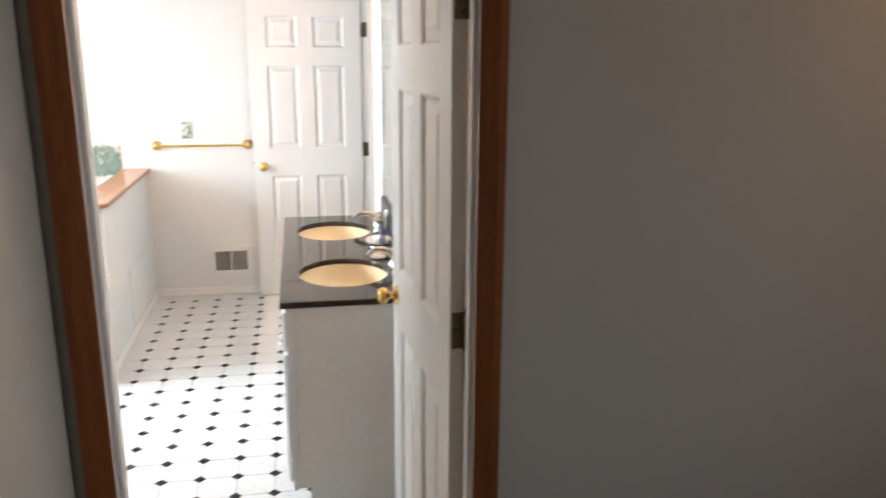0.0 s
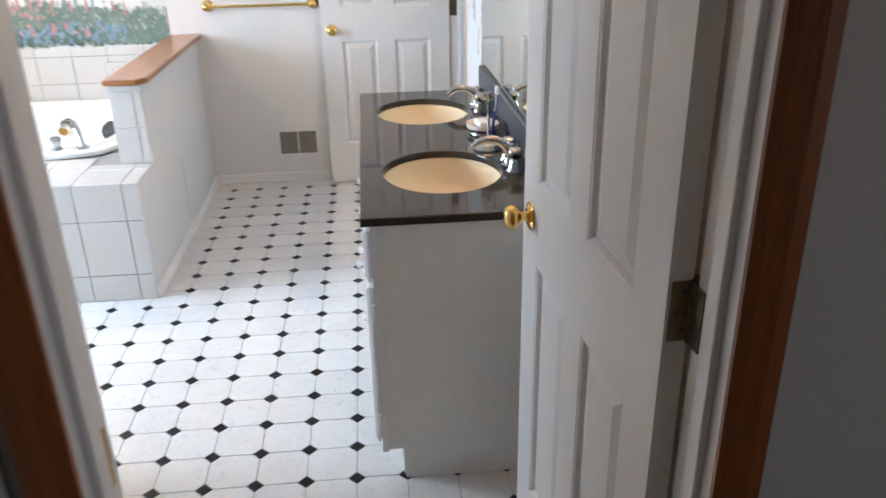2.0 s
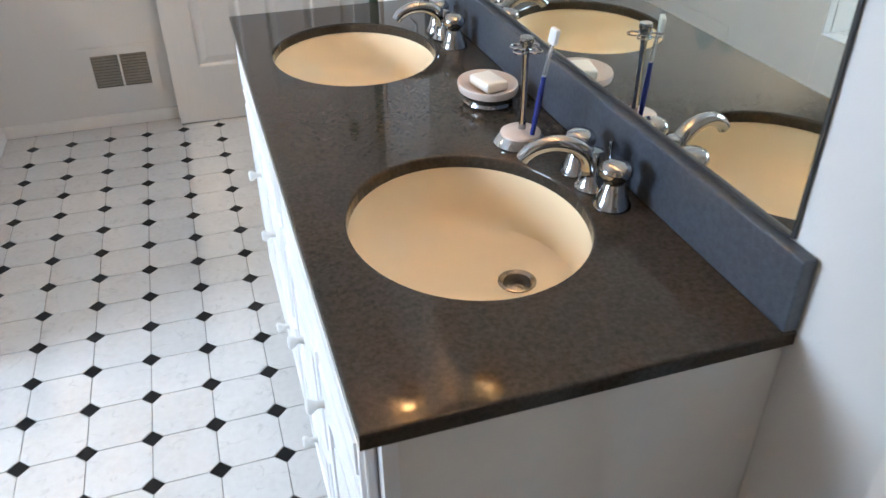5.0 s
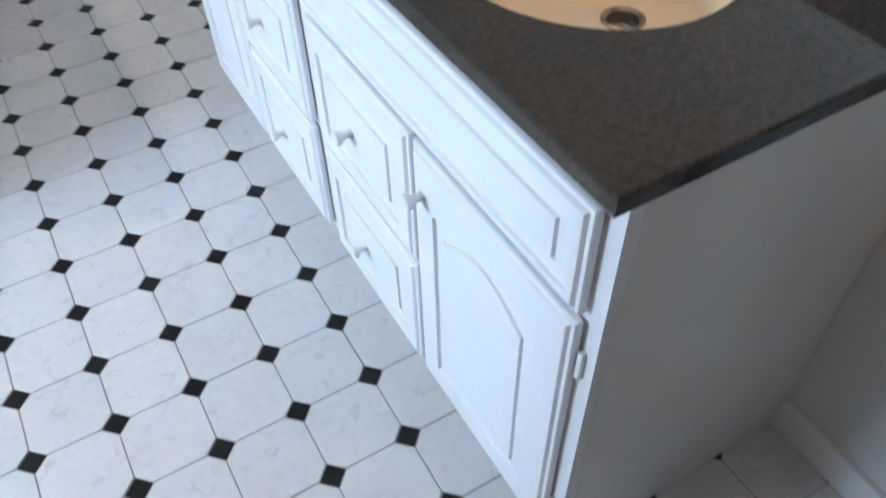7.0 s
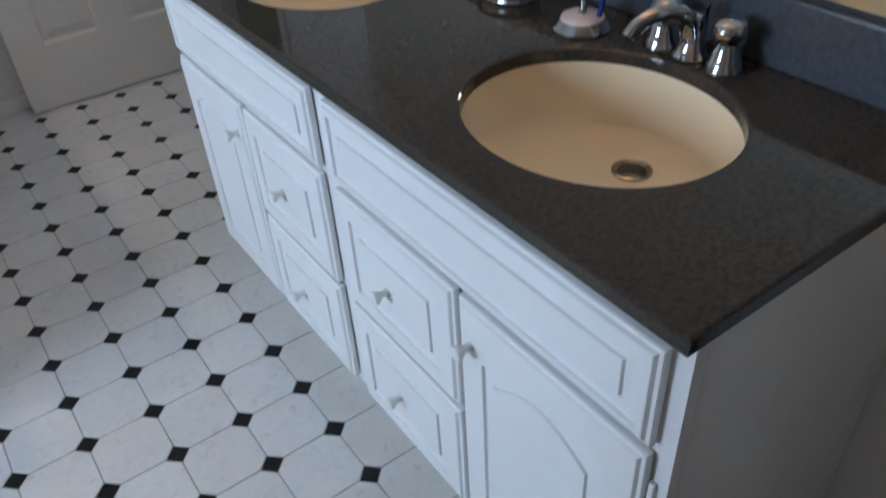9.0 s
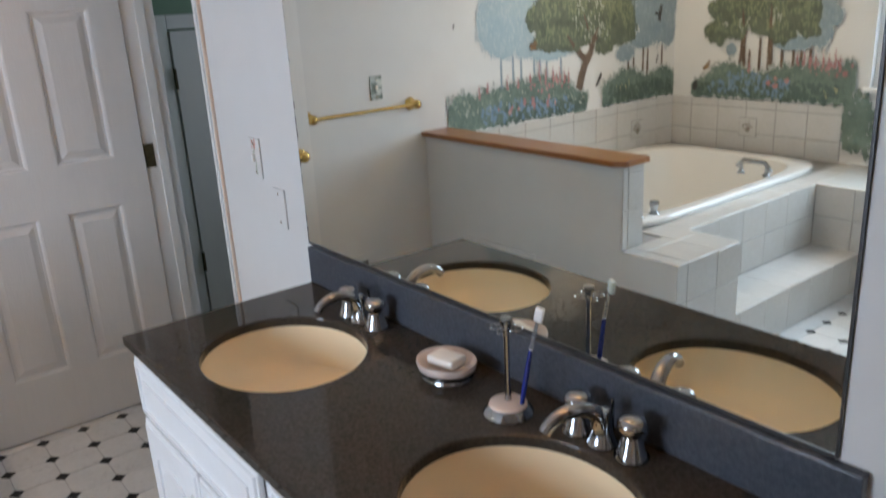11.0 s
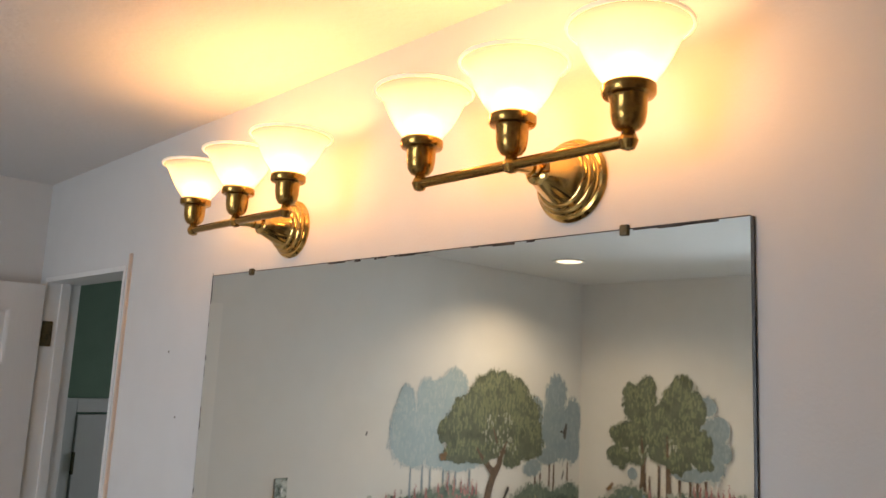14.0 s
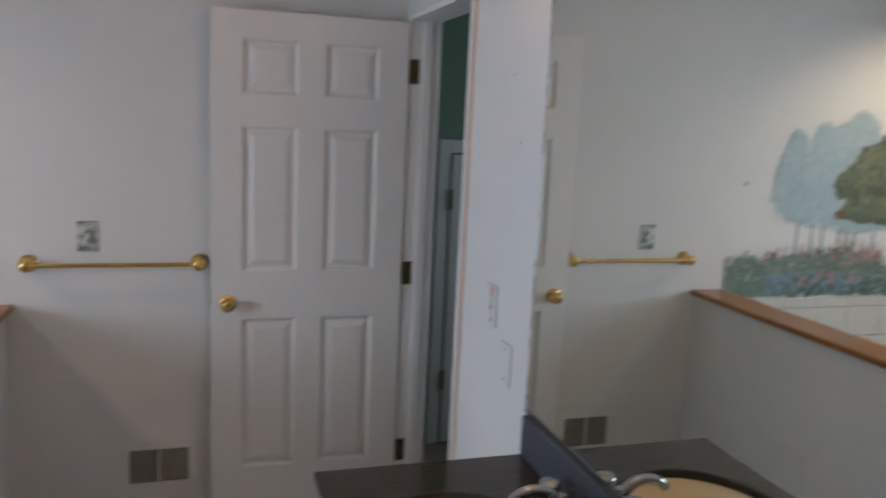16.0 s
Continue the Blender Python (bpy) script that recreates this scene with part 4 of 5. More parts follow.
for y in (-0.075, 0.075):
    part("foot", lathe([(0.022, 0), (0.020, 0.010), (0.010, 0.02), (0.010, 0.062)], 16, pose(0, y, 0)), CHROME, gb, "", True)

# ---- tile work: tub deck, steps and wainscot ----
tile_mesh = {}


def tile_piece(owner, name, x0, x1, y0, y1, z0, z1, material=WTILE):
    """One tile, on a mesh shared by all tiles of that size."""
    key = (round(x1 - x0, 3), round(y1 - y0, 3), round(z1 - z0, 3), material.name)
    if key not in tile_mesh:
        bm = box(-key[0] / 2, key[0] / 2, -key[1] / 2, key[1] / 2, -key[2] / 2, key[2] / 2, min(0.0015, min(key[:3]) * 0.3), 1)
        me = bpy.data.meshes.new(name)
        bm.to_mesh(me)
        bm.free()
        me.materials.append(material)
        tile_mesh[key] = me
    ob = new(name, tile_mesh[key])
    ob.location = Vector(((x0 + x1) / 2, (y0 + y1) / 2, (z0 + z1) / 2)) - owner.location
    ob.parent = owner
    return ob


def cuts(a, b, pitch, start):
    """Joint places between a and b on a grid of that pitch through start."""
    k = math.ceil((a + 0.012 - start) / pitch)
    out = [a]
    while start + k * pitch < b - 0.012:
        out.append(start + k * pitch)
        k += 1
    return out + [b]


J = 0.0016
DX = 0.006
deck = structure("tub_deck", bmesh.new(), WGROUT, "white tiled tub deck with a low step")
bm = bmesh.new()
XA, XC, YA, YB, ZST = -1.325, -2.45, 1.155, 1.41, 0.215
g = DX
add_box(bm, XA + g, XP - 0.012, YA + g, YB, 0, ZD - g)
add_box(bm, XO, XP - 0.14, YB + g, TY0 + 0.05, 0, ZD - g)
add_box(bm, XP - 0.14, XP - 0.012, YB, 1.4318, 0, ZD - g)
add_box(bm, XO, TX0 + 0.06, TY0 + 0.05, TY1 - 0.04, 0, ZD - g)
add_box(bm, TX1 - 0.06, XP - 0.1352, TY0 + 0.05, TY1 - 0.04, 0, ZD - g)
add_box(bm, XO, XP - 0.1352, TY1 - 0.04, YN, 0, ZD - g)
add_box(bm, XO, XC - g, 0.07, YB, 0, ZD - g)
add_box(bm, XC - g, XA - 0.0, YA + g, YB + g, 0, ZST - g)
bm.to_mesh(deck.data)
bm.free()
xs = cuts(XA, XP - 0.0005, 0.203, -0.958)
# front of the near block
for x0, x1 in zip(xs, xs[1:]):
    for z0, z1 in ((0.0, 0.124), (0.124, 0.377), (0.377, ZD)):
        tile_piece(deck, "tile", x0 + J, x1 - J, YA, YA + g, z0 + J, z1 - J)
    ys = [YA, YA + 0.20, 1.432 if x1 > XP - 0.14 else TY0]
    for y0, y1 in zip(ys, ys[1:]):
        tile_piece(deck, "tile", x0 + J, x1 - J, y0 + J, y1 - J, ZD - g, ZD)
# side of the near block towards the step
for y0, y1 in ((YA, YB),):
    for z0, z1 in ((ZST, 0.377), (0.377, ZD)):
        tile_piece(deck, "tile", XA - 0.0005, XA + g - 0.001, y0 + J, y1 + g - J, z0 + J, z1 - J)
# deck front behind the step, and its top
xs = cuts(XC, XA, 0.203, -0.958)
for x0, x1 in zip(xs, xs[1:]):
    for z0, z1 in ((ZST, 0.377), (0.377, ZD)):
        tile_piece(deck, "tile", x0 + J, x1 - J, YB, YB + g, z0 + J, z1 - J)
    tile_piece(deck, "tile", x0 + J, x1 - J, YB + J, TY0 - J, ZD - g, ZD)
    tile_piece(deck, "tile", x0 + J, x1 - J, YA, YA + g, J, ZST - J)
    tile_piece(deck, "tile", x0 + J, x1 - J, YA + J, YB - J, ZST - g, ZST)
# deck along the window wall
ys = cuts(0.07, TY0, 0.203, YB)
for y0, y1 in zip(ys, ys[1:]):
    for x0, x1 in ((XO, XO + 0.28), (XO + 0.28, XC)):
        tile_piece(deck, "tile", x0 + J, x1 - J, y0 + J, y1 - J, ZD - g, ZD)
    if y1 < YB + 0.01:
        for z0, z1 in ((0.0, 0.124), (0.124, 0.377), (0.377, ZD)):
            tile_piece(deck, "tile", XC - g, XC, y0 + J, y1 - J, z0 + J, z1 - J)
# half wall's end
for x0, x1 in ((XP - 0.135, XP - 0.036), (XP - 0.036, XP - 0.0005)):
    for z0, z1 in ((ZD, 0.711), (0.711, 0.870), (0.870, 0.899)):
        tile_piece(deck, "tile", x0 + J, x1 - J, 1.4322 - g, 1.4322, z0 + J, z1 - J)
# half wall's tub side
ys = cuts(1.432, YN, 0.203, YN)
for y0, y1 in zip(ys, ys[1:]):
    for z0, z1 in ((ZD, 0.711), (0.711, 0.870)):
        tile_piece(deck, "tile", XP - 0.135 - g, XP - 0.1352, y0 + J, y1 - J, z0 + J, z1 - J)

# wall tile with a bullnose row
wt_n = structure("wall_tile_north", box(XO + g, XP - 0.142, YN - 0.0035, YN - 0.0002, ZD, 0.868), WGROUT, "glazed off-white wall tile above the tub")
wt_w = structure("wall_tile_west", box(XO + 0.0002, XO + 0.0035, 1.57, YN - g, ZD, 0.868), WGROUT, "glazed off-white wall tile under the mural")
xs = cuts(XO + g, XP - 0.142, 0.2045, -1.405)
for x0, x1 in zip(xs, xs[1:]):
    for z0, z1 in ((ZD, 0.661), (0.661, 0.818), (0.818, 0.870)):
        tile_piece(wt_n, "tile", x0 + J, x1 - J, YN - 0.008, YN - 0.0004, z0 + J, z1 - J)
ys = cuts(1.57, YN - g, 0.2, 2.575)
for y0, y1 in zip(ys, ys[1:]):
    for z0, z1 in ((ZD, 0.661), (0.661, 0.818), (0.818, 0.870)):
        tile_piece(wt_w, "tile", XO + 0.0004, XO + 0.008, y0 + J, y1 - J, z0 + J, z1 - J)

# decorated inset tiles
GREENP = mat("painted_green_motif", (0.07, 0.10, 0.045), 0.5, var=(0.22, 0.11, 0.08), scale=60, amount=0.9)
for nm, m_ in (("n", Matrix.Translation((-2.63, YN - 0.0082, 0.69))), ("w", Matrix.Translation((XO + 0.0082, 2.155, 0.70)) @ Matrix.Rotation(radians(90), 4, "Z")), ("e", Matrix.Translation((-1.37, YN - 0.0082, 0.722)))):
    dt = empty("decorated_tile")
    tagged(dt, "small white wall tile with painted flower sprig", "tile")
    dt.matrix_basis = m_
    part("tile_face", box(-0.057, 0.057, -0.004, 0, -0.057, 0.057, 0.0015), WTILE, dt)
    part("tile_joint", box(-0.060, 0.060, -0.0012, -0.0002, -0.060, 0.060), WGROUT, dt)
    bm = bmesh.new()
    random.seed(3)
    for k in range({"n": 90, "w": 46, "e": 16}[nm]):
        a, r = random.uniform(-1.2, 1.2), random.uniform(0.004, 0.052 if nm == "n" else 0.047)
        cx, cz = r * math.sin(a), -0.036 + r * 1.55 * math.cos(a)
        vs = [bm.verts.new((cx + 0.0055 * math.cos(q) * random.uniform(0.5, 1), -0.0045, cz + 0.0055 * math.sin(q) * random.uniform(0.5, 1))) for q in (0, 1.2, 2.4, 3.6, 4.8)]
        bm.faces.new(vs)
    part("sprig", bm, GREENP, dt, "painted green and pink sprig")

# ---- mural painted on the walls above the tub ----
def paint(name, a, b, c):
    """Matt wall paint whose dabs differ one from another between three colours."""
    m = bpy.data.materials.new(name)
    m.use_nodes = True
    n, l = m.node_tree.nodes, m.node_tree.links
    bs = n["Principled BSDF"]
    bs.inputs["Roughness"].default_value = 0.75
    geo = n.new("ShaderNodeNewGeometry")
    r = n.new("ShaderNodeValToRGB")
    r.color_ramp.elements[0].color, r.color_ramp.elements[1].color = (*a, 1), (*c, 1)
    e = r.color_ramp.elements.new(0.5)
    e.color = (*b, 1)
    tone = n.new("ShaderNodeTexNoise")
    tone.inputs["Scale"].default_value, tone.inputs["Detail"].default_value = 11, 3
    l.new(geo.outputs["Position"], tone.inputs["Vector"])
    mr = n.new("ShaderNodeMapRange")
    mr.inputs["From Min"].default_value, mr.inputs["From Max"].default_value = 0.34, 0.66
    l.new(tone.outputs["Fac"], mr.inputs["Value"])
    both = n.new("ShaderNodeMix")
    both.inputs[0].default_value = 0.55
    l.new(geo.outputs["Random Per Island"], both.inputs[2])
    l.new(mr.outputs[0], both.inputs[3])
    l.new(both.outputs[0], r.inputs[0])
    l.new(r.outputs[0], bs.inputs["Base Color"])
    return m


M_LEAF = paint("mural_leaf_green", (0.070, 0.090, 0.064), (0.102, 0.122, 0.087), (0.142, 0.160, 0.110))
M_SUN = paint("mural_sunlit_leaf", (0.145, 0.168, 0.105), (0.175, 0.200, 0.122), (0.220, 0.240, 0.150))
M_GAP = paint("mural_pale_gap", (0.300, 0.320, 0.260), (0.360, 0.380, 0.320), (0.420, 0.430, 0.380))
M_BLUE = paint("mural_misty_blue", (0.285, 0.385, 0.440), (0.325, 0.420, 0.465), (0.365, 0.450, 0.485))
M_MIST = paint("mural_pale_mist", (0.350, 0.435, 0.475), (0.375, 0.455, 0.490), (0.410, 0.480, 0.505))
M_GREY = paint("mural_grey_blue", (0.195, 0.260, 0.300), (0.225, 0.290, 0.325), (0.260, 0.320, 0.350))
M_MISTG = paint("mural_grey_mist", (0.245, 0.310, 0.340), (0.265, 0.330, 0.360), (0.290, 0.350, 0.375))
M_BARK = paint("mural_bark", (0.080, 0.055, 0.042), (0.122, 0.082, 0.058), (0.19, 0.125, 0.085))
M_BUSH = paint("mural_shrub_green", (0.085, 0.125, 0.105), (0.130, 0.180, 0.150), (0.200, 0.255, 0.210))
M_DEEP = paint("mural_deep_shrub", (0.055, 0.088, 0.075), (0.075, 0.112, 0.095), (0.100, 0.140, 0.115))
M_FLOWB = paint("mural_blue_flower", (0.120, 0.195, 0.280), (0.155, 0.235, 0.320), (0.200, 0.280, 0.350))
M_FLOWR = paint("mural_pink_flower", (0.320, 0.130, 0.130), (0.400, 0.190, 0.190), (0.480, 0.280, 0.270))
M_FLOWY = paint("mural_yellow_flower", (0.400, 0.360, 0.180), (0.460, 0.420, 0.240), (0.500, 0.460, 0.300))
M_BIRD = paint("mural_bird", (0.03, 0.03, 0.03), (0.05, 0.05, 0.05), (0.08, 0.07, 0.06))
M_BFLY = paint("mural_butterfly", (0.360, 0.230, 0.090), (0.200, 0.120, 0.060), (0.090, 0.060, 0.050))

W_LEAF = paint("mural_leaf_wash", (0.300, 0.320, 0.270), (0.370, 0.380, 0.330), (0.450, 0.450, 0.410))
W_BLUE = paint("mural_blue_wash", (0.430, 0.485, 0.510), (0.470, 0.515, 0.530), (0.520, 0.550, 0.555))
W_GREY = paint("mural_grey_wash", (0.370, 0.410, 0.430), (0.420, 0.450, 0.465), (0.480, 0.500, 0.505))
W_BUSH = paint("mural_shrub_wash", (0.310, 0.345, 0.310), (0.380, 0.400, 0.370), (0.460, 0.465, 0.440))

mural = empty("wall_mural")
tagged(mural, "hand-painted garden mural of trees and flowers on the walls", "mural")
layer = [0]


def on_wall(wall, u, v, h):
    """A place on the north wall (u = x) or the west wall (u = y), h above the paint below."""
    return (u, YN - h, v) if wall == "n" else (XO + h, u, v)


def painted(name, wall, dabs, material, label):
    """Brush strokes (u, v, radius, height to width) laid one over another on a ragged net of one flat layer."""
    layer[0] += 1
    h = 0.0006 + layer[0] * 0.00022
    g = min(0.007, max(0.004, 0.62 * min(d[2] for d in dabs)))
    u0, v0 = min(d[0] - d[2] * 1.2 for d in dabs), min(d[1] - d[2] * d[3] * 1.2 for d in dabs)
    nu = int((max(d[0] + d[2] * 1.2 for d in dabs) - u0) / g) + 2
    nv = int((max(d[1] + d[2] * d[3] * 1.2 for d in dabs) - v0) / g) + 2
    rng = np.random.default_rng(layer[0])
    owner = np.full((nu, nv), -1, int)
    cu, cv = u0 + (np.arange(nu) + 0.5) * g, v0 + (np.arange(nv) + 0.5) * g
    for k, (u, v, r, sq) in enumerate(dabs):
        a0, a1 = max(0, int((u - r * 1.2 - u0) / g)), int((u + r * 1.2 - u0) / g) + 1
        b0, b1 = max(0, int((v - r * sq * 1.2 - v0) / g)), int((v + r * sq * 1.2 - v0) / g) + 1
        q = ((cu[a0:a1, None] - u) / r) ** 2 + ((cv[None, b0:b1] - v) / (r * sq)) ** 2
        owner[a0:a1, b0:b1][q < rng.uniform(0.6, 1.3, q.shape)] = k
    jit = rng.uniform(-0.38, 0.38, (nu + 1, nv + 1, 2)) * g
    places, vs, fs = {}, [], []

    def corner(k, i, j):
        if (k, i, j) not in places:
            places[(k, i, j)] = len(vs)
            vs.append(on_wall(wall, u0 + i * g + float(jit[i, j, 0]), v0 + j * g + float(jit[i, j, 1]), h))
        return places[(k, i, j)]
    for i, j in np.argwhere(owner >= 0).tolist():
        k = int(owner[i, j])
        fs.append((corner(k, i, j), corner(k, i + 1, j), corner(k, i + 1, j + 1), corner(k, i, j + 1)))
    me = bpy.data.meshes.new(name)
    me.from_pydata(vs, [], fs)
    me.materials.append(material)
    ob = new(name, me)
    ob.parent = mural
    tagged(ob, label)
    if len(dabs) > 30 or "patch" in name:
        tagged(ob, kind="stuff")
    return ob


def lobes(blobs):
    """Breaks the round clumps up with smaller ones set along their rims."""
    out = list(blobs)
    for u, v, ru, rv in blobs:
        for k in range(5):
            a, f = random.random() * 6.283, random.uniform(0.16, 0.34)
            out.append((u + ru * 0.88 * math.cos(a), v + rv * 0.88 * math.sin(a), ru * f, rv * f * random.uniform(1.0, 1.7)))
    return out


def crown(blobs, size, low=0.86):
    """Upright leaf strokes over a set of round clumps (u, v, ru, rv): close set within, thinning out into a feathery rim."""
    under, out = [], []
    for u, v, ru, rv in blobs:
        area = ru * rv / (size * size)
        for k in range(int(area * 5.0)):
            a, q = random.random() * 6.283, math.sqrt(random.random()) * low
            under.append((u + ru * q * math.cos(a), v + rv * q * math.sin(a), size * random.uniform(0.9, 1.5), random.uniform(0.9, 1.5)))
        for k in range(int(area * 5.5)):
            a, q = random.random() * 6.283, math.sqrt(random.random()) * random.uniform(0.82, 1.08)
            out.append((u + ru * q * math.cos(a), v + rv * q * math.sin(a), size * random.uniform(0.28, 0.55), random.uniform(1.4, 3.2)))
        for k in range(int((ru + rv) / size * 1.6)):
            a, q = random.uniform(-0.4, 3.54), random.uniform(0.98, 1.16)
            out.append((u + ru * q * math.cos(a), v + rv * q * math.sin(a), size * random.uniform(0.24, 0.36), random.uniform(2.4, 4.0)))
    random.shuffle(under)
    random.shuffle(out)
    return under + out


def rim(blobs, size):
    """Loose upright strokes feathering out past the edge of the clumps."""
    out = []
    for u, v, ru, rv in blobs:
        for k in range(int((ru + rv) / size * 5.5)):
            a, q = random.random() * 6.283, random.uniform(0.90, 1.10) + abs(random.gauss(0, 0.07))
            out.append((u + ru * q * math.cos(a), v + rv * q * math.sin(a), size * random.uniform(0.30, 0.62), random.uniform(1.5, 3.4)))
    return out


def touches(blobs, n, size, lift=0.25, spread=0.8):
    """Sparse upright strokes laid over the clumps, drawn towards their upper side."""
    out = []
    tot = sum(b[2] * b[3] for b in blobs)
    for u, v, ru, rv in blobs:
        for k in range(int(n * ru * rv / tot) + 1):
            a, q = random.random() * 6.283, math.sqrt(random.random()) * spread
            out.append((u + ru * q * math.cos(a), v + rv * (lift + (1 - abs(lift)) * q * math.sin(a)), size * random.uniform(0.6, 1.2), random.uniform(1.6, 3.4)))
    return out


def stem(u0, v0, u1, v1, w0, w1, n=26, bow=0.0):
    return [(u0 + (u1 - u0) * k / n + bow * math.sin(math.pi * k / n), v0 + (v1 - v0) * k / n, w0 + (w1 - w0) * k / n, 1.6) for k in range(n + 1)]


def bush(u0, u1, v0, heights, n, size, low=0.0):
    """Leaf strokes between the base line v0 and a row of heights."""
    out = []
    for k in range(n):
        f = random.random()
        i = f * (len(heights) - 1)
        j = min(int(i), len(heights) - 2)
        top = heights[j] + (heights[j + 1] - heights[j]) * (i - j)
        top = v0 + (top - v0) * random.uniform(0.82, 1.08)
        r = size * random.uniform(0.45, 0.95)
        out.append((u0 + (u1 - u0) * f, v0 + r * 1.6 + (top - v0 - r * 1.6) * (low + (1 - low) * random.random() ** 0.85), r, random.uniform(0.9, 2.2)))
    return out


def spikes(places, size=0.0075):
    """Upright flower spikes, tapering from the foot (u, v) over a height h."""
    out = []
    for u, v, h in places:
        for k in range(7):
            f = k / 6
            out.append((u + random.uniform(-0.004, 0.004), v + h * f, size * (1.25 - 0.85 * f), 1.3))
    return out


random.seed(11)
ZB = 0.873
# north wall, u = x
green = lobes([(-2.17, 1.62, 0.225, 0.150), (-1.94, 1.52, 0.165, 0.133), (-1.78, 1.44, 0.115, 0.105), (-1.85, 1.32, 0.140, 0.064), (-2.17, 1.47, 0.260, 0.135), (-2.39, 1.50, 0.180, 0.155), (-2.46, 1.37, 0.140, 0.125), (-2.30, 1.27, 0.075, 0.059), (-2.02, 1.66, 0.105, 0.060), (-2.32, 1.66, 0.110, 0.075), (-2.16, 1.74, 0.095, 0.040), (-2.03, 1.32, 0.125, 0.058)])
painted("feathered_rim", "n", rim(green, 0.014), W_LEAF, "thin wash along the rim of the crown")
blue = [(-1.38, 1.60, 0.055, 0.083), (-1.37, 1.44, 0.092, 0.160), (-1.46, 1.32, 0.094, 0.070), (-1.54, 1.63, 0.073, 0.098), (-1.56, 1.45, 0.125, 0.180), (-1.65, 1.67, 0.060, 0.060), (-1.76, 1.69, 0.100, 0.100), (-1.76, 1.53, 0.122, 0.185), (-1.62, 1.30, 0.080, 0.057), (-1.83, 1.26, 0.186, 0.044)]
for u, v0, v1 in ((-1.44, 1.05, 1.32), (-1.53, 1.08, 1.32), (-1.592, 1.10, 1.34), (-1.697, 1.12, 1.28), (-1.745, 1.13, 1.27), (-1.798, 1.13, 1.28), (-1.917, 1.12, 1.24)):
    painted("blue_trunk", "n", stem(u, v0 - 0.06, u + 0.004, v1, 0.011, 0.006), M_GREY, "thin misty blue painted trunk")
painted("feathered_rim", "n", rim(blue, 0.014), W_BLUE, "thin wash along the rim of the crown")
painted("blue_tree", "n", crown(blue, 0.014), M_BLUE, "misty blue painted trees")
painted("pale_foliage", "n", touches(blue, 240, 0.0065, 0.15, 0.95), M_MIST, "pale mist strokes on the blue trees")
grey = [(-2.74, 1.66, 0.105, 0.114), (-2.73, 1.46, 0.130, 0.210), (-2.93, 1.49, 0.085, 0.134), (-2.93, 1.31, 0.075, 0.100), (-2.53, 1.56, 0.060, 0.072), (-2.53, 1.40, 0.080, 0.140), (-2.50, 1.19, 0.080, 0.040), (-2.67, 1.26, 0.120, 0.040), (-2.84, 1.39, 0.135, 0.160)]
for u, v0, v1 in ((-2.68, 1.02, 1.32), (-2.727, 1.02, 1.45), (-2.876, 1.07, 1.26), (-2.584, 1.06, 1.20), (-2.53, 1.09, 1.20)):
    painted("grey_trunk", "n", stem(u, v0 - 0.05, u - 0.004, v1, 0.012, 0.007), M_BARK, "thin grey-brown painted trunk")
painted("feathered_rim", "n", rim(grey, 0.014), W_GREY, "thin wash along the rim of the crown")
painted("grey_tree", "n", crown(grey, 0.014), M_GREY, "grey-blue painted trees")
painted("pale_foliage", "n", touches(grey, 160, 0.0065, 0.2, 0.95), M_MISTG, "lighter strokes on the grey trees")
painted("trunk", "n", stem(-2.055, 0.95, -2.134, 1.18, 0.032, 0.022, bow=0.008) + stem(-2.132, 1.17, -2.02, 1.275, 0.017, 0.012) + stem(-2.134, 1.17, -2.20, 1.30, 0.021, 0.014, bow=-0.014) + stem(-2.20, 1.30, -2.30, 1.33, 0.013, 0.008) + stem(-2.17, 1.24, -2.154, 1.37, 0.011, 0.007), M_BARK, "brown forked painted trunk")
painted("green_tree", "n", crown(green, 0.0135), M_LEAF, "rounded olive green painted tree crown")
painted("sunlit_foliage", "n", touches(green, 750, 0.0062, 0.38, 0.95), M_SUN, "sunlit yellow-green leaf strokes")
painted("pale_gap_patch", "n", touches([(-2.16, 1.43, 0.15, 0.13), (-2.24, 1.33, 0.09, 0.06)], 60, 0.0055, 0.0, 1.0), M_GAP, "pale gaps between the leaves")
painted("branch", "n", stem(-2.19, 1.29, -2.24, 1.36, 0.010, 0.005) + stem(-2.15, 1.36, -2.11, 1.45, 0.007, 0.004) + stem(-2.02, 1.27, -1.97, 1.33, 0.009, 0.005), M_BARK, "thin painted branches")
TOPS = [0.98, 1.00, 1.09, 1.10, 1.115, 1.12, 1.11, 1.09, 1.085, 1.095, 1.06, 1.08, 1.05]
painted("feathered_rim", "n", bush(-2.16, -1.04, ZB, [t_ + 0.015 for t_ in TOPS], 420, 0.012, 0.6), W_BUSH, "thin wash along the top of the shrubs")
painted("shrub", "n", bush(-2.12, -1.07, ZB, [t_ - 0.04 for t_ in TOPS], 620, 0.026) + bush(-2.14, -1.05, ZB, [t_ - 0.012 for t_ in TOPS], 1700, 0.015), M_BUSH, "green painted shrubs")
painted("deep_shrub", "n", bush(-2.12, -1.45, ZB, [0.96, 0.98, 1.0, 0.97], 240, 0.012), M_DEEP, "dark strokes within the shrubs")
painted("pale_foliage", "n", bush(-2.12, -1.07, ZB, TOPS, 70, 0.007, 0.35), M_GAP, "pale leaf strokes on the shrubs")
TOPR = [1.03, 1.08, 1.05, 1.03, 1.08, 1.09, 1.06, 1.0]
painted("feathered_rim", "n", bush(-3.005, -2.27, ZB, [t_ + 0.015 for t_ in TOPR], 300, 0.012, 0.6), W_BUSH, "thin wash along the top of the shrubs")
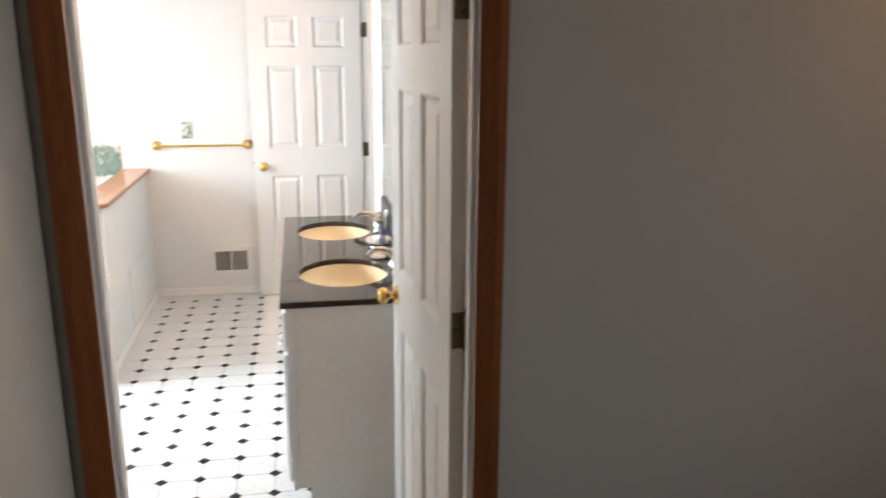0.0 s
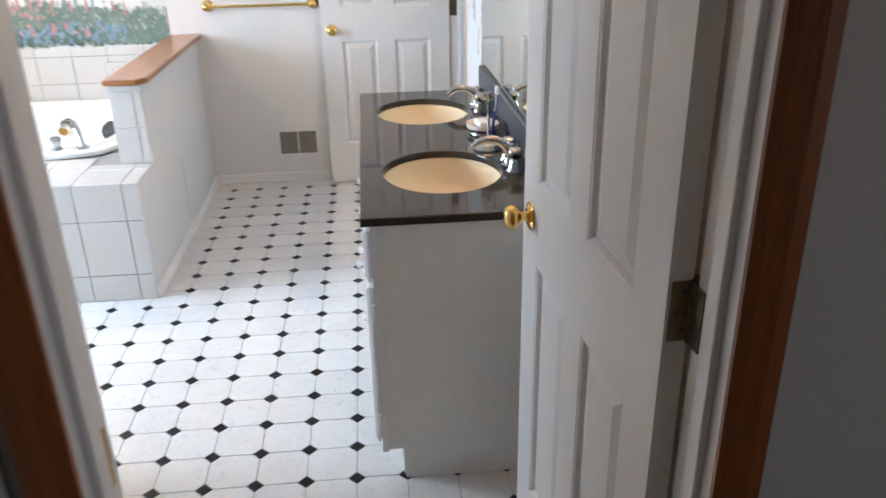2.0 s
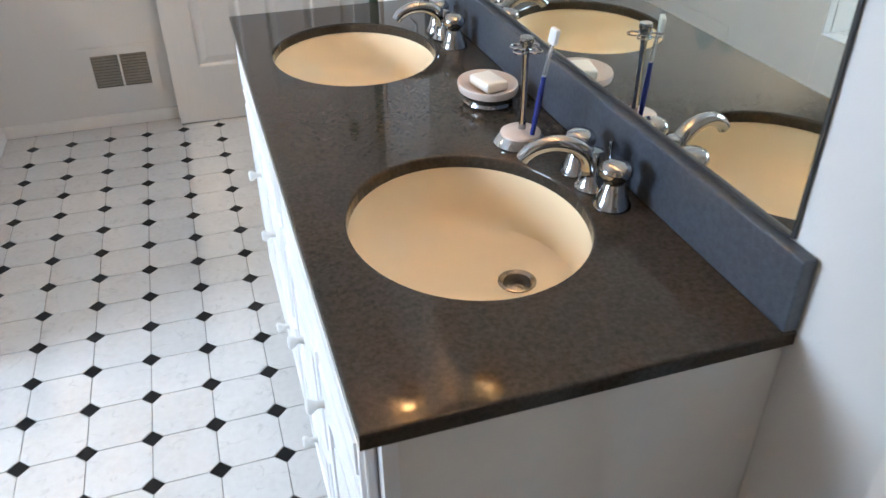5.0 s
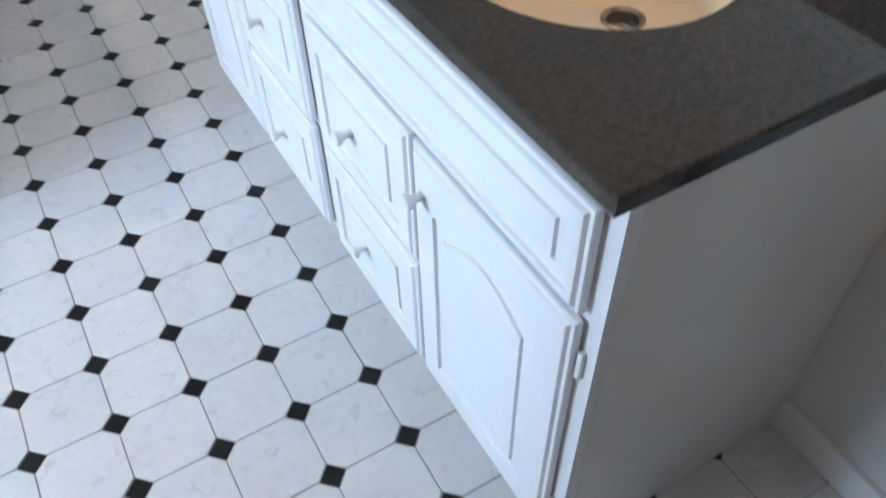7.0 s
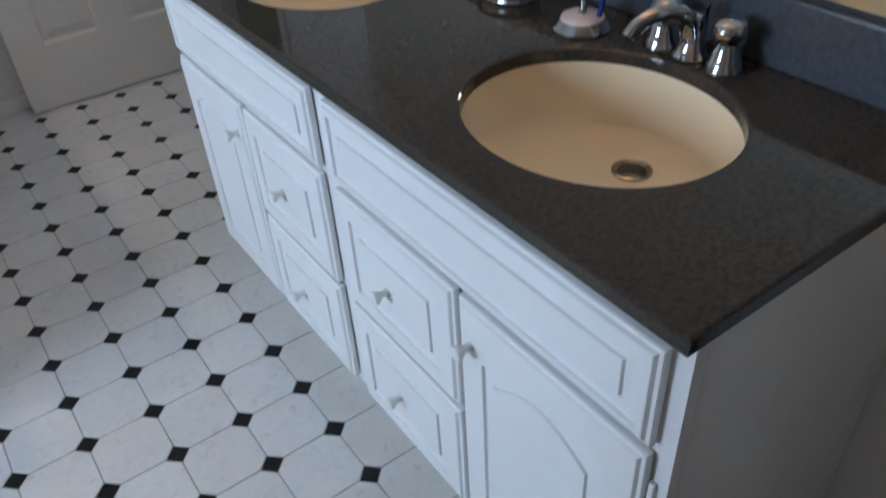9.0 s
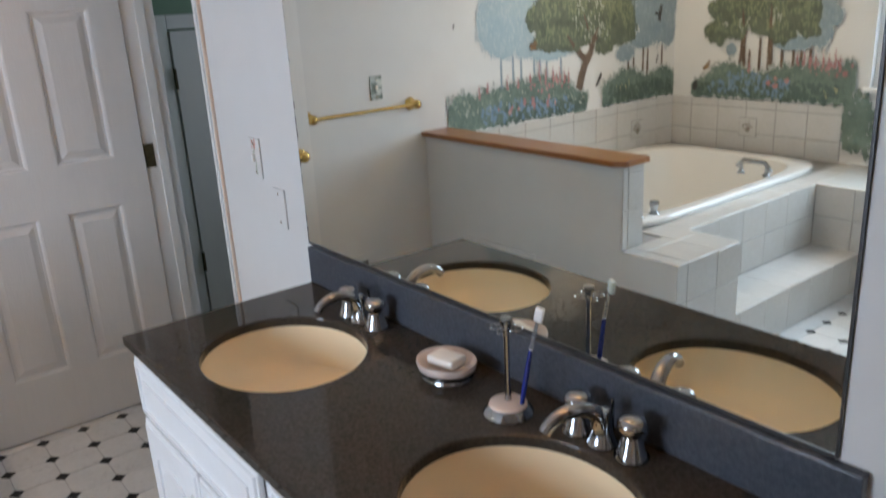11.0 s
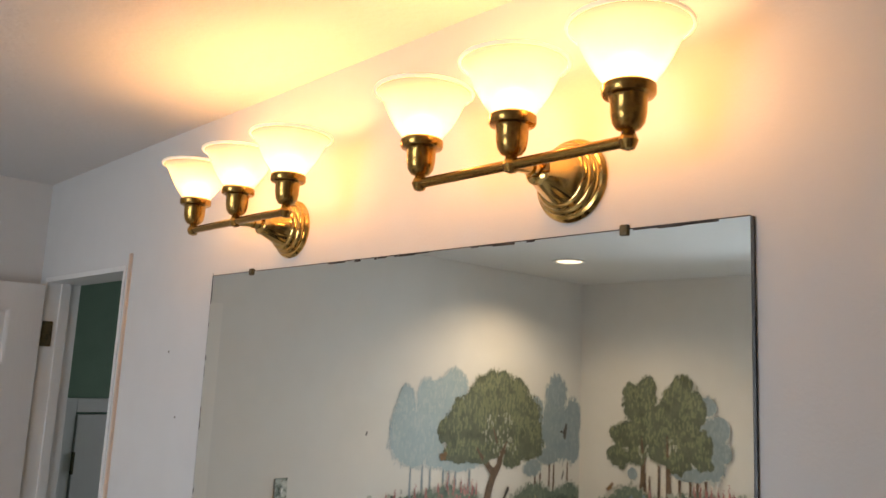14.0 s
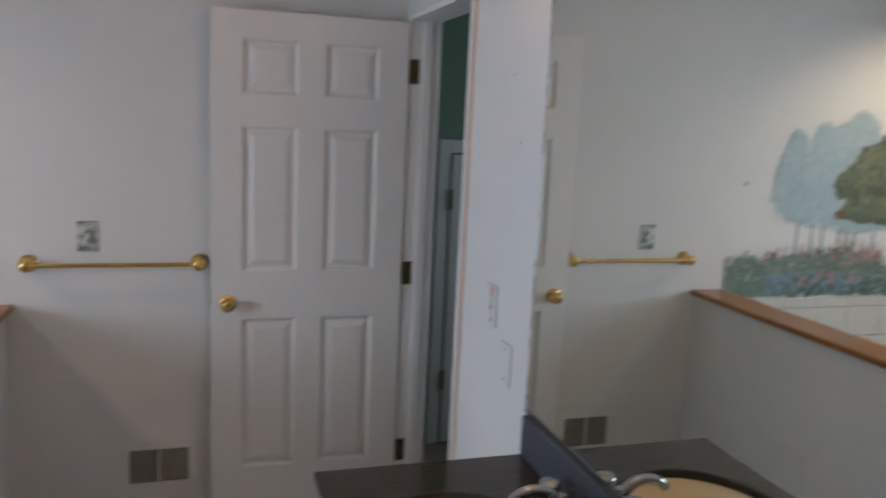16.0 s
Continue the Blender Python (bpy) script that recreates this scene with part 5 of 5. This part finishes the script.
painted("shrub", "n", bush(-3.0, -2.31, ZB, [t_ - 0.04 for t_ in TOPR], 400, 0.025) + bush(-3.005, -2.29, ZB, [t_ - 0.012 for t_ in TOPR], 1100, 0.015), M_BUSH, "green painted shrubs")
painted("deep_shrub", "n", bush(-2.98, -2.34, ZB, [0.98, 1.0, 0.98, 1.0], 260, 0.012), M_DEEP, "dark strokes within the shrubs")
painted("blue_flower_patch", "n", bush(-2.02, -1.28, ZB + 0.01, [1.0, 0.98, 1.03, 0.99], 120, 0.012), M_FLOWB, "blue painted flowers")
painted("pink_flower_patch", "n", spikes([(-1.264, 1.05, 0.065), (-1.326, 1.08, 0.05), (-1.477, 1.08, 0.07), (-1.558, 1.08, 0.045), (-1.655, 1.10, 0.05), (-1.73, 1.11, 0.10), (-1.781, 1.10, 0.075), (-1.843, 1.09, 0.075), (-1.87, 1.08, 0.05), (-1.90, 1.08, 0.07), (-1.938, 1.07, 0.08), (-1.977, 1.07, 0.07)]) + bush(-2.0, -1.35, ZB + 0.05, [1.02, 1.0], 12, 0.015) + bush(-1.98, -1.65, 1.02, [1.12, 1.10], 26, 0.009), M_FLOWR, "pink and red painted flower spikes")
painted("yellow_flower_patch", "n", bush(-2.55, -2.32, 0.95, [1.06, 0.98], 8, 0.006), M_FLOWY, "small yellow painted flowers")
painted("bird", "n", [(-2.836, 1.405, 0.020, 1.6), (-2.80, 1.415, 0.016, 0.6), (-2.85, 1.445, 0.012, 2.2), (-2.84, 1.375, 0.012, 1.2)], M_BIRD, "dark painted bird")
painted("bird", "n", stem(-2.225, 1.02, -2.262, 1.075, 0.008, 0.010, 8), M_BIRD, "dark painted bird")
painted("bird", "n", stem(-2.815, 1.11, -2.83, 1.15, 0.007, 0.006, 6), M_BIRD, "small dark painted bird")
painted("insect", "n", stem(-1.102, 1.430, -1.106, 1.443, 0.004, 0.003, 4), M_BIRD, "small painted insect")
painted("butterfly", "n", [(-1.668, 1.297, 0.017, 1.0), (-1.697, 1.305, 0.016, 1.2), (-1.672, 1.278, 0.010, 1.0), (-1.692, 1.280, 0.010, 1.0), (-1.683, 1.293, 0.005, 3.5)], M_BFLY, "orange painted butterfly")
# west wall, u = y
tall = lobes([(2.19, 1.71, 0.056, 0.090), (2.25, 1.62, 0.120, 0.118), (2.36, 1.42, 0.105, 0.066), (2.41, 1.28, 0.075, 0.056), (2.23, 1.43, 0.125, 0.115), (2.27, 1.30, 0.055, 0.052), (2.31, 1.69, 0.055, 0.055), (2.16, 1.52, 0.070, 0.12), (2.14, 1.40, 0.070, 0.08)])
broad = lobes([(1.94, 1.74, 0.058, 0.077), (1.98, 1.64, 0.110, 0.114), (1.88, 1.60, 0.078, 0.125), (1.94, 1.41, 0.142, 0.150), (1.80, 1.38, 0.052, 0.086), (1.98, 1.29, 0.092, 0.056), (1.80, 1.30, 0.049, 0.043), (2.09, 1.35, 0.075, 0.080), (2.08, 1.52, 0.060, 0.10)])
painted("feathered_rim", "w", rim(tall + broad, 0.013), W_LEAF, "thin wash along the rim of the crown")
blue = [(1.78, 1.64, 0.057, 0.047), (1.70, 1.50, 0.060, 0.074), (1.67, 1.37, 0.046, 0.045), (1.74, 1.29, 0.065, 0.087), (1.90, 1.22, 0.12, 0.032), (1.76, 1.44, 0.070, 0.12), (2.30, 1.18, 0.03, 0.020)]
for u, v0, v1 in ((2.175, 1.04, 1.17), (2.108, 1.04, 1.24), (1.964, 1.08, 1.21), (1.891, 1.10, 1.21), (1.844, 1.14, 1.23), (1.788, 1.13, 1.28)):
    painted("grey_trunk", "w", stem(u, v0 - 0.06, u, v1, 0.011, 0.007), M_BARK, "thin grey-brown painted trunk")
painted("feathered_rim", "w", rim(blue, 0.014), W_GREY, "thin wash along the rim of the crown")
painted("blue_tree", "w", crown(blue, 0.013), M_GREY, "misty blue painted trees")
painted("pale_foliage", "w", touches(blue, 90, 0.0065, 0.2, 0.95), M_MISTG, "lighter strokes on the blue trees")
painted("trunk", "w", stem(2.218, 0.99, 2.224, 1.36, 0.024, 0.012) + stem(2.236, 1.10, 2.20, 1.34, 0.012, 0.008) + stem(2.036, 0.95, 2.045, 1.36, 0.022, 0.013) + stem(2.04, 1.20, 2.02, 1.38, 0.011, 0.007), M_BARK, "brown painted trunks")
painted("green_tree", "w", crown(tall, 0.0125), M_LEAF, "dark green painted tree crown")
painted("sunlit_foliage", "w", touches(tall, 260, 0.006, 0.35, 0.95), M_SUN, "sunlit yellow-green leaf strokes")
painted("green_tree", "w", crown(broad, 0.0125), M_LEAF, "dark green painted tree crown")
painted("sunlit_foliage", "w", touches(broad, 320, 0.006, 0.35, 0.95), M_SUN, "sunlit yellow-green leaf strokes")
painted("pale_gap_patch", "w", touches([(2.03, 1.36, 0.05, 0.07), (2.22, 1.34, 0.05, 0.05)], 24, 0.0055, 0.0, 1.0), M_GAP, "pale gaps between the leaves")
painted("branch", "w", stem(2.045, 1.32, 2.05, 1.44, 0.010, 0.004) + stem(2.224, 1.33, 2.235, 1.42, 0.009, 0.004), M_BARK, "thin painted branches")
TOPW = [1.12, 1.11, 1.10, 1.11, 1.10, 1.08, 1.06, 1.03, 1.07, 1.10, 1.08, 1.00, 0.96]
painted("feathered_rim", "w", bush(1.51, 2.58, ZB, [t_ + 0.015 for t_ in TOPW], 420, 0.012, 0.6), W_BUSH, "thin wash along the top of the shrubs")
painted("shrub", "w", bush(1.53, 2.54, ZB, [t_ - 0.04 for t_ in TOPW], 600, 0.026) + bush(1.52, 2.57, ZB, [t_ - 0.012 for t_ in TOPW], 1700, 0.015), M_BUSH, "green painted shrubs")
painted("deep_shrub", "w", bush(1.60, 2.54, ZB, [0.98, 1.0, 0.98, 0.95], 320, 0.012), M_DEEP, "dark strokes within the shrubs")
painted("blue_flower_patch", "w", bush(1.9, 2.45, ZB + 0.02, [1.0, 1.06, 0.98], 110, 0.012), M_FLOWB, "blue painted flowers")
painted("pink_flower_patch", "w", spikes([(1.861, 1.10, 0.06), (1.822, 1.10, 0.075), (1.783, 1.09, 0.065), (1.751, 1.09, 0.07), (1.707, 1.09, 0.09), (1.675, 1.08, 0.075), (1.639, 1.09, 0.10), (1.608, 1.07, 0.085), (2.17, 1.05, 0.05)]) + bush(1.54, 1.80, 1.03, [1.11, 1.13], 22, 0.010) + [(2.034, 0.98, 0.017, 0.9), (1.99, 0.965, 0.018, 0.9), (1.918, 1.0, 0.014, 1.2), (1.99, 1.01, 0.011, 1.2)], M_FLOWR, "pink and red painted flowers")
painted("yellow_flower_patch", "w", bush(1.56, 1.70, 0.90, [1.0, 0.98], 7, 0.007), M_FLOWY, "small yellow painted flowers")
painted("bird", "w", [(2.469, 1.07, 0.018, 1.1), (2.455, 1.09, 0.010, 1.6), (2.49, 1.055, 0.010, 0.8)], M_BFLY, "brown painted bird")
painted("bird", "w", [(2.552, 0.935, 0.018, 1.6), (2.545, 0.965, 0.011, 1.0)], M_BIRD, "dark painted bird")
painted("shrub", "w", bush(1.42, 1.56, 0.60, [0.95, 0.92], 260, 0.016) + bush(0.3, 1.42, 0.58, [0.82, 0.9, 0.8, 0.92, 0.9], 500, 0.018), M_BUSH, "painted shrubs below the window")

# ---- bathroom floor: octagons and dots ----
floor = structure("floor", box(XO, XW, YS - 0.06, YN, -0.1, -0.0022), GROUT, "white marbled octagon tile floor with black dots")
HD = 0.0245
GR = 0.0024


def prism_mesh(name, pts, z0, z1, material):
    n = len(pts)
    c = 0.0008
    vs = [(x, y, z0) for x, y in pts] + [(x, y, z1 - c) for x, y in pts] + [(x * 0.986, y * 0.986, z1) for x, y in pts]
    fs = [tuple(range(2 * n, 3 * n))]
    for r in range(2):
        for k in range(n):
            j = (k + 1) % n
            fs.append((r * n + k, r * n + j, (r + 1) * n + j, (r + 1) * n + k))
    me = bpy.data.meshes.new(name)
    me.from_pydata(vs, [], fs)
    me.materials.append(material)
    return me


h = P / 2 - GR / 2
c = HD + GR * 0.7
oct_pts = [(-h + c, -h), (h - c, -h), (h, -h + c), (h, h - c), (h - c, h), (-h + c, h), (-h, h - c), (-h, -h + c)]
OCT = prism_mesh("octagon_tile", oct_pts, -0.003, 0.0, FTILE)
DOT = prism_mesh("dot_tile", [(HD, 0), (0, HD), (-HD, 0), (0, -HD)], -0.003, 0.0, FDOT)
near_o, far_o, near_d, far_d = [], [], [], []
for i in range(-21, 5):
    for j in range(-9, 19):
        ox, oy = (i + 0.5) * P, (j + 0.5) * P
        if XO + 0.0 < ox < XW - 0.02 and YS - 0.1 < oy < YN - 0.02:
            (near_o if -1.55 < ox < 0.62 and -1.0 < oy < 2.2 else far_o).append((ox, oy))
        dx, dy = i * P, j * P
        if XO < dx < XW + 0.02 and YS - 0.07 < dy < YN - 0.005:
            (near_d if -1.55 < dx < 0.62 and -1.0 < dy < 2.2 else far_d).append((dx, dy))
for name, me, places in (("octagon_tile", OCT, near_o), ("dot_tile", DOT, near_d)):
    for x, y in places:
        ob = new(name, me)
        ob.location = (x, y, 0)
        ob.parent = floor
for name, me, places in (("octagon_tiles", OCT, far_o), ("dot_tiles", DOT, far_d)):
    vs, fs = [], []
    src = [tuple(v.co) for v in me.vertices]
    polys = [tuple(p.vertices) for p in me.polygons]
    for x, y in places:
        b = len(vs)
        vs += [(a + x, q + y, z) for a, q, z in src]
        fs += [tuple(b + k for k in p) for p in polys]
    rest = bpy.data.meshes.new(name)
    rest.from_pydata(vs, [], fs)
    rest.materials.append(me.materials[0])
    ob = new(name, rest)
    ob.parent = floor
    tagged(ob, kind="stuff")
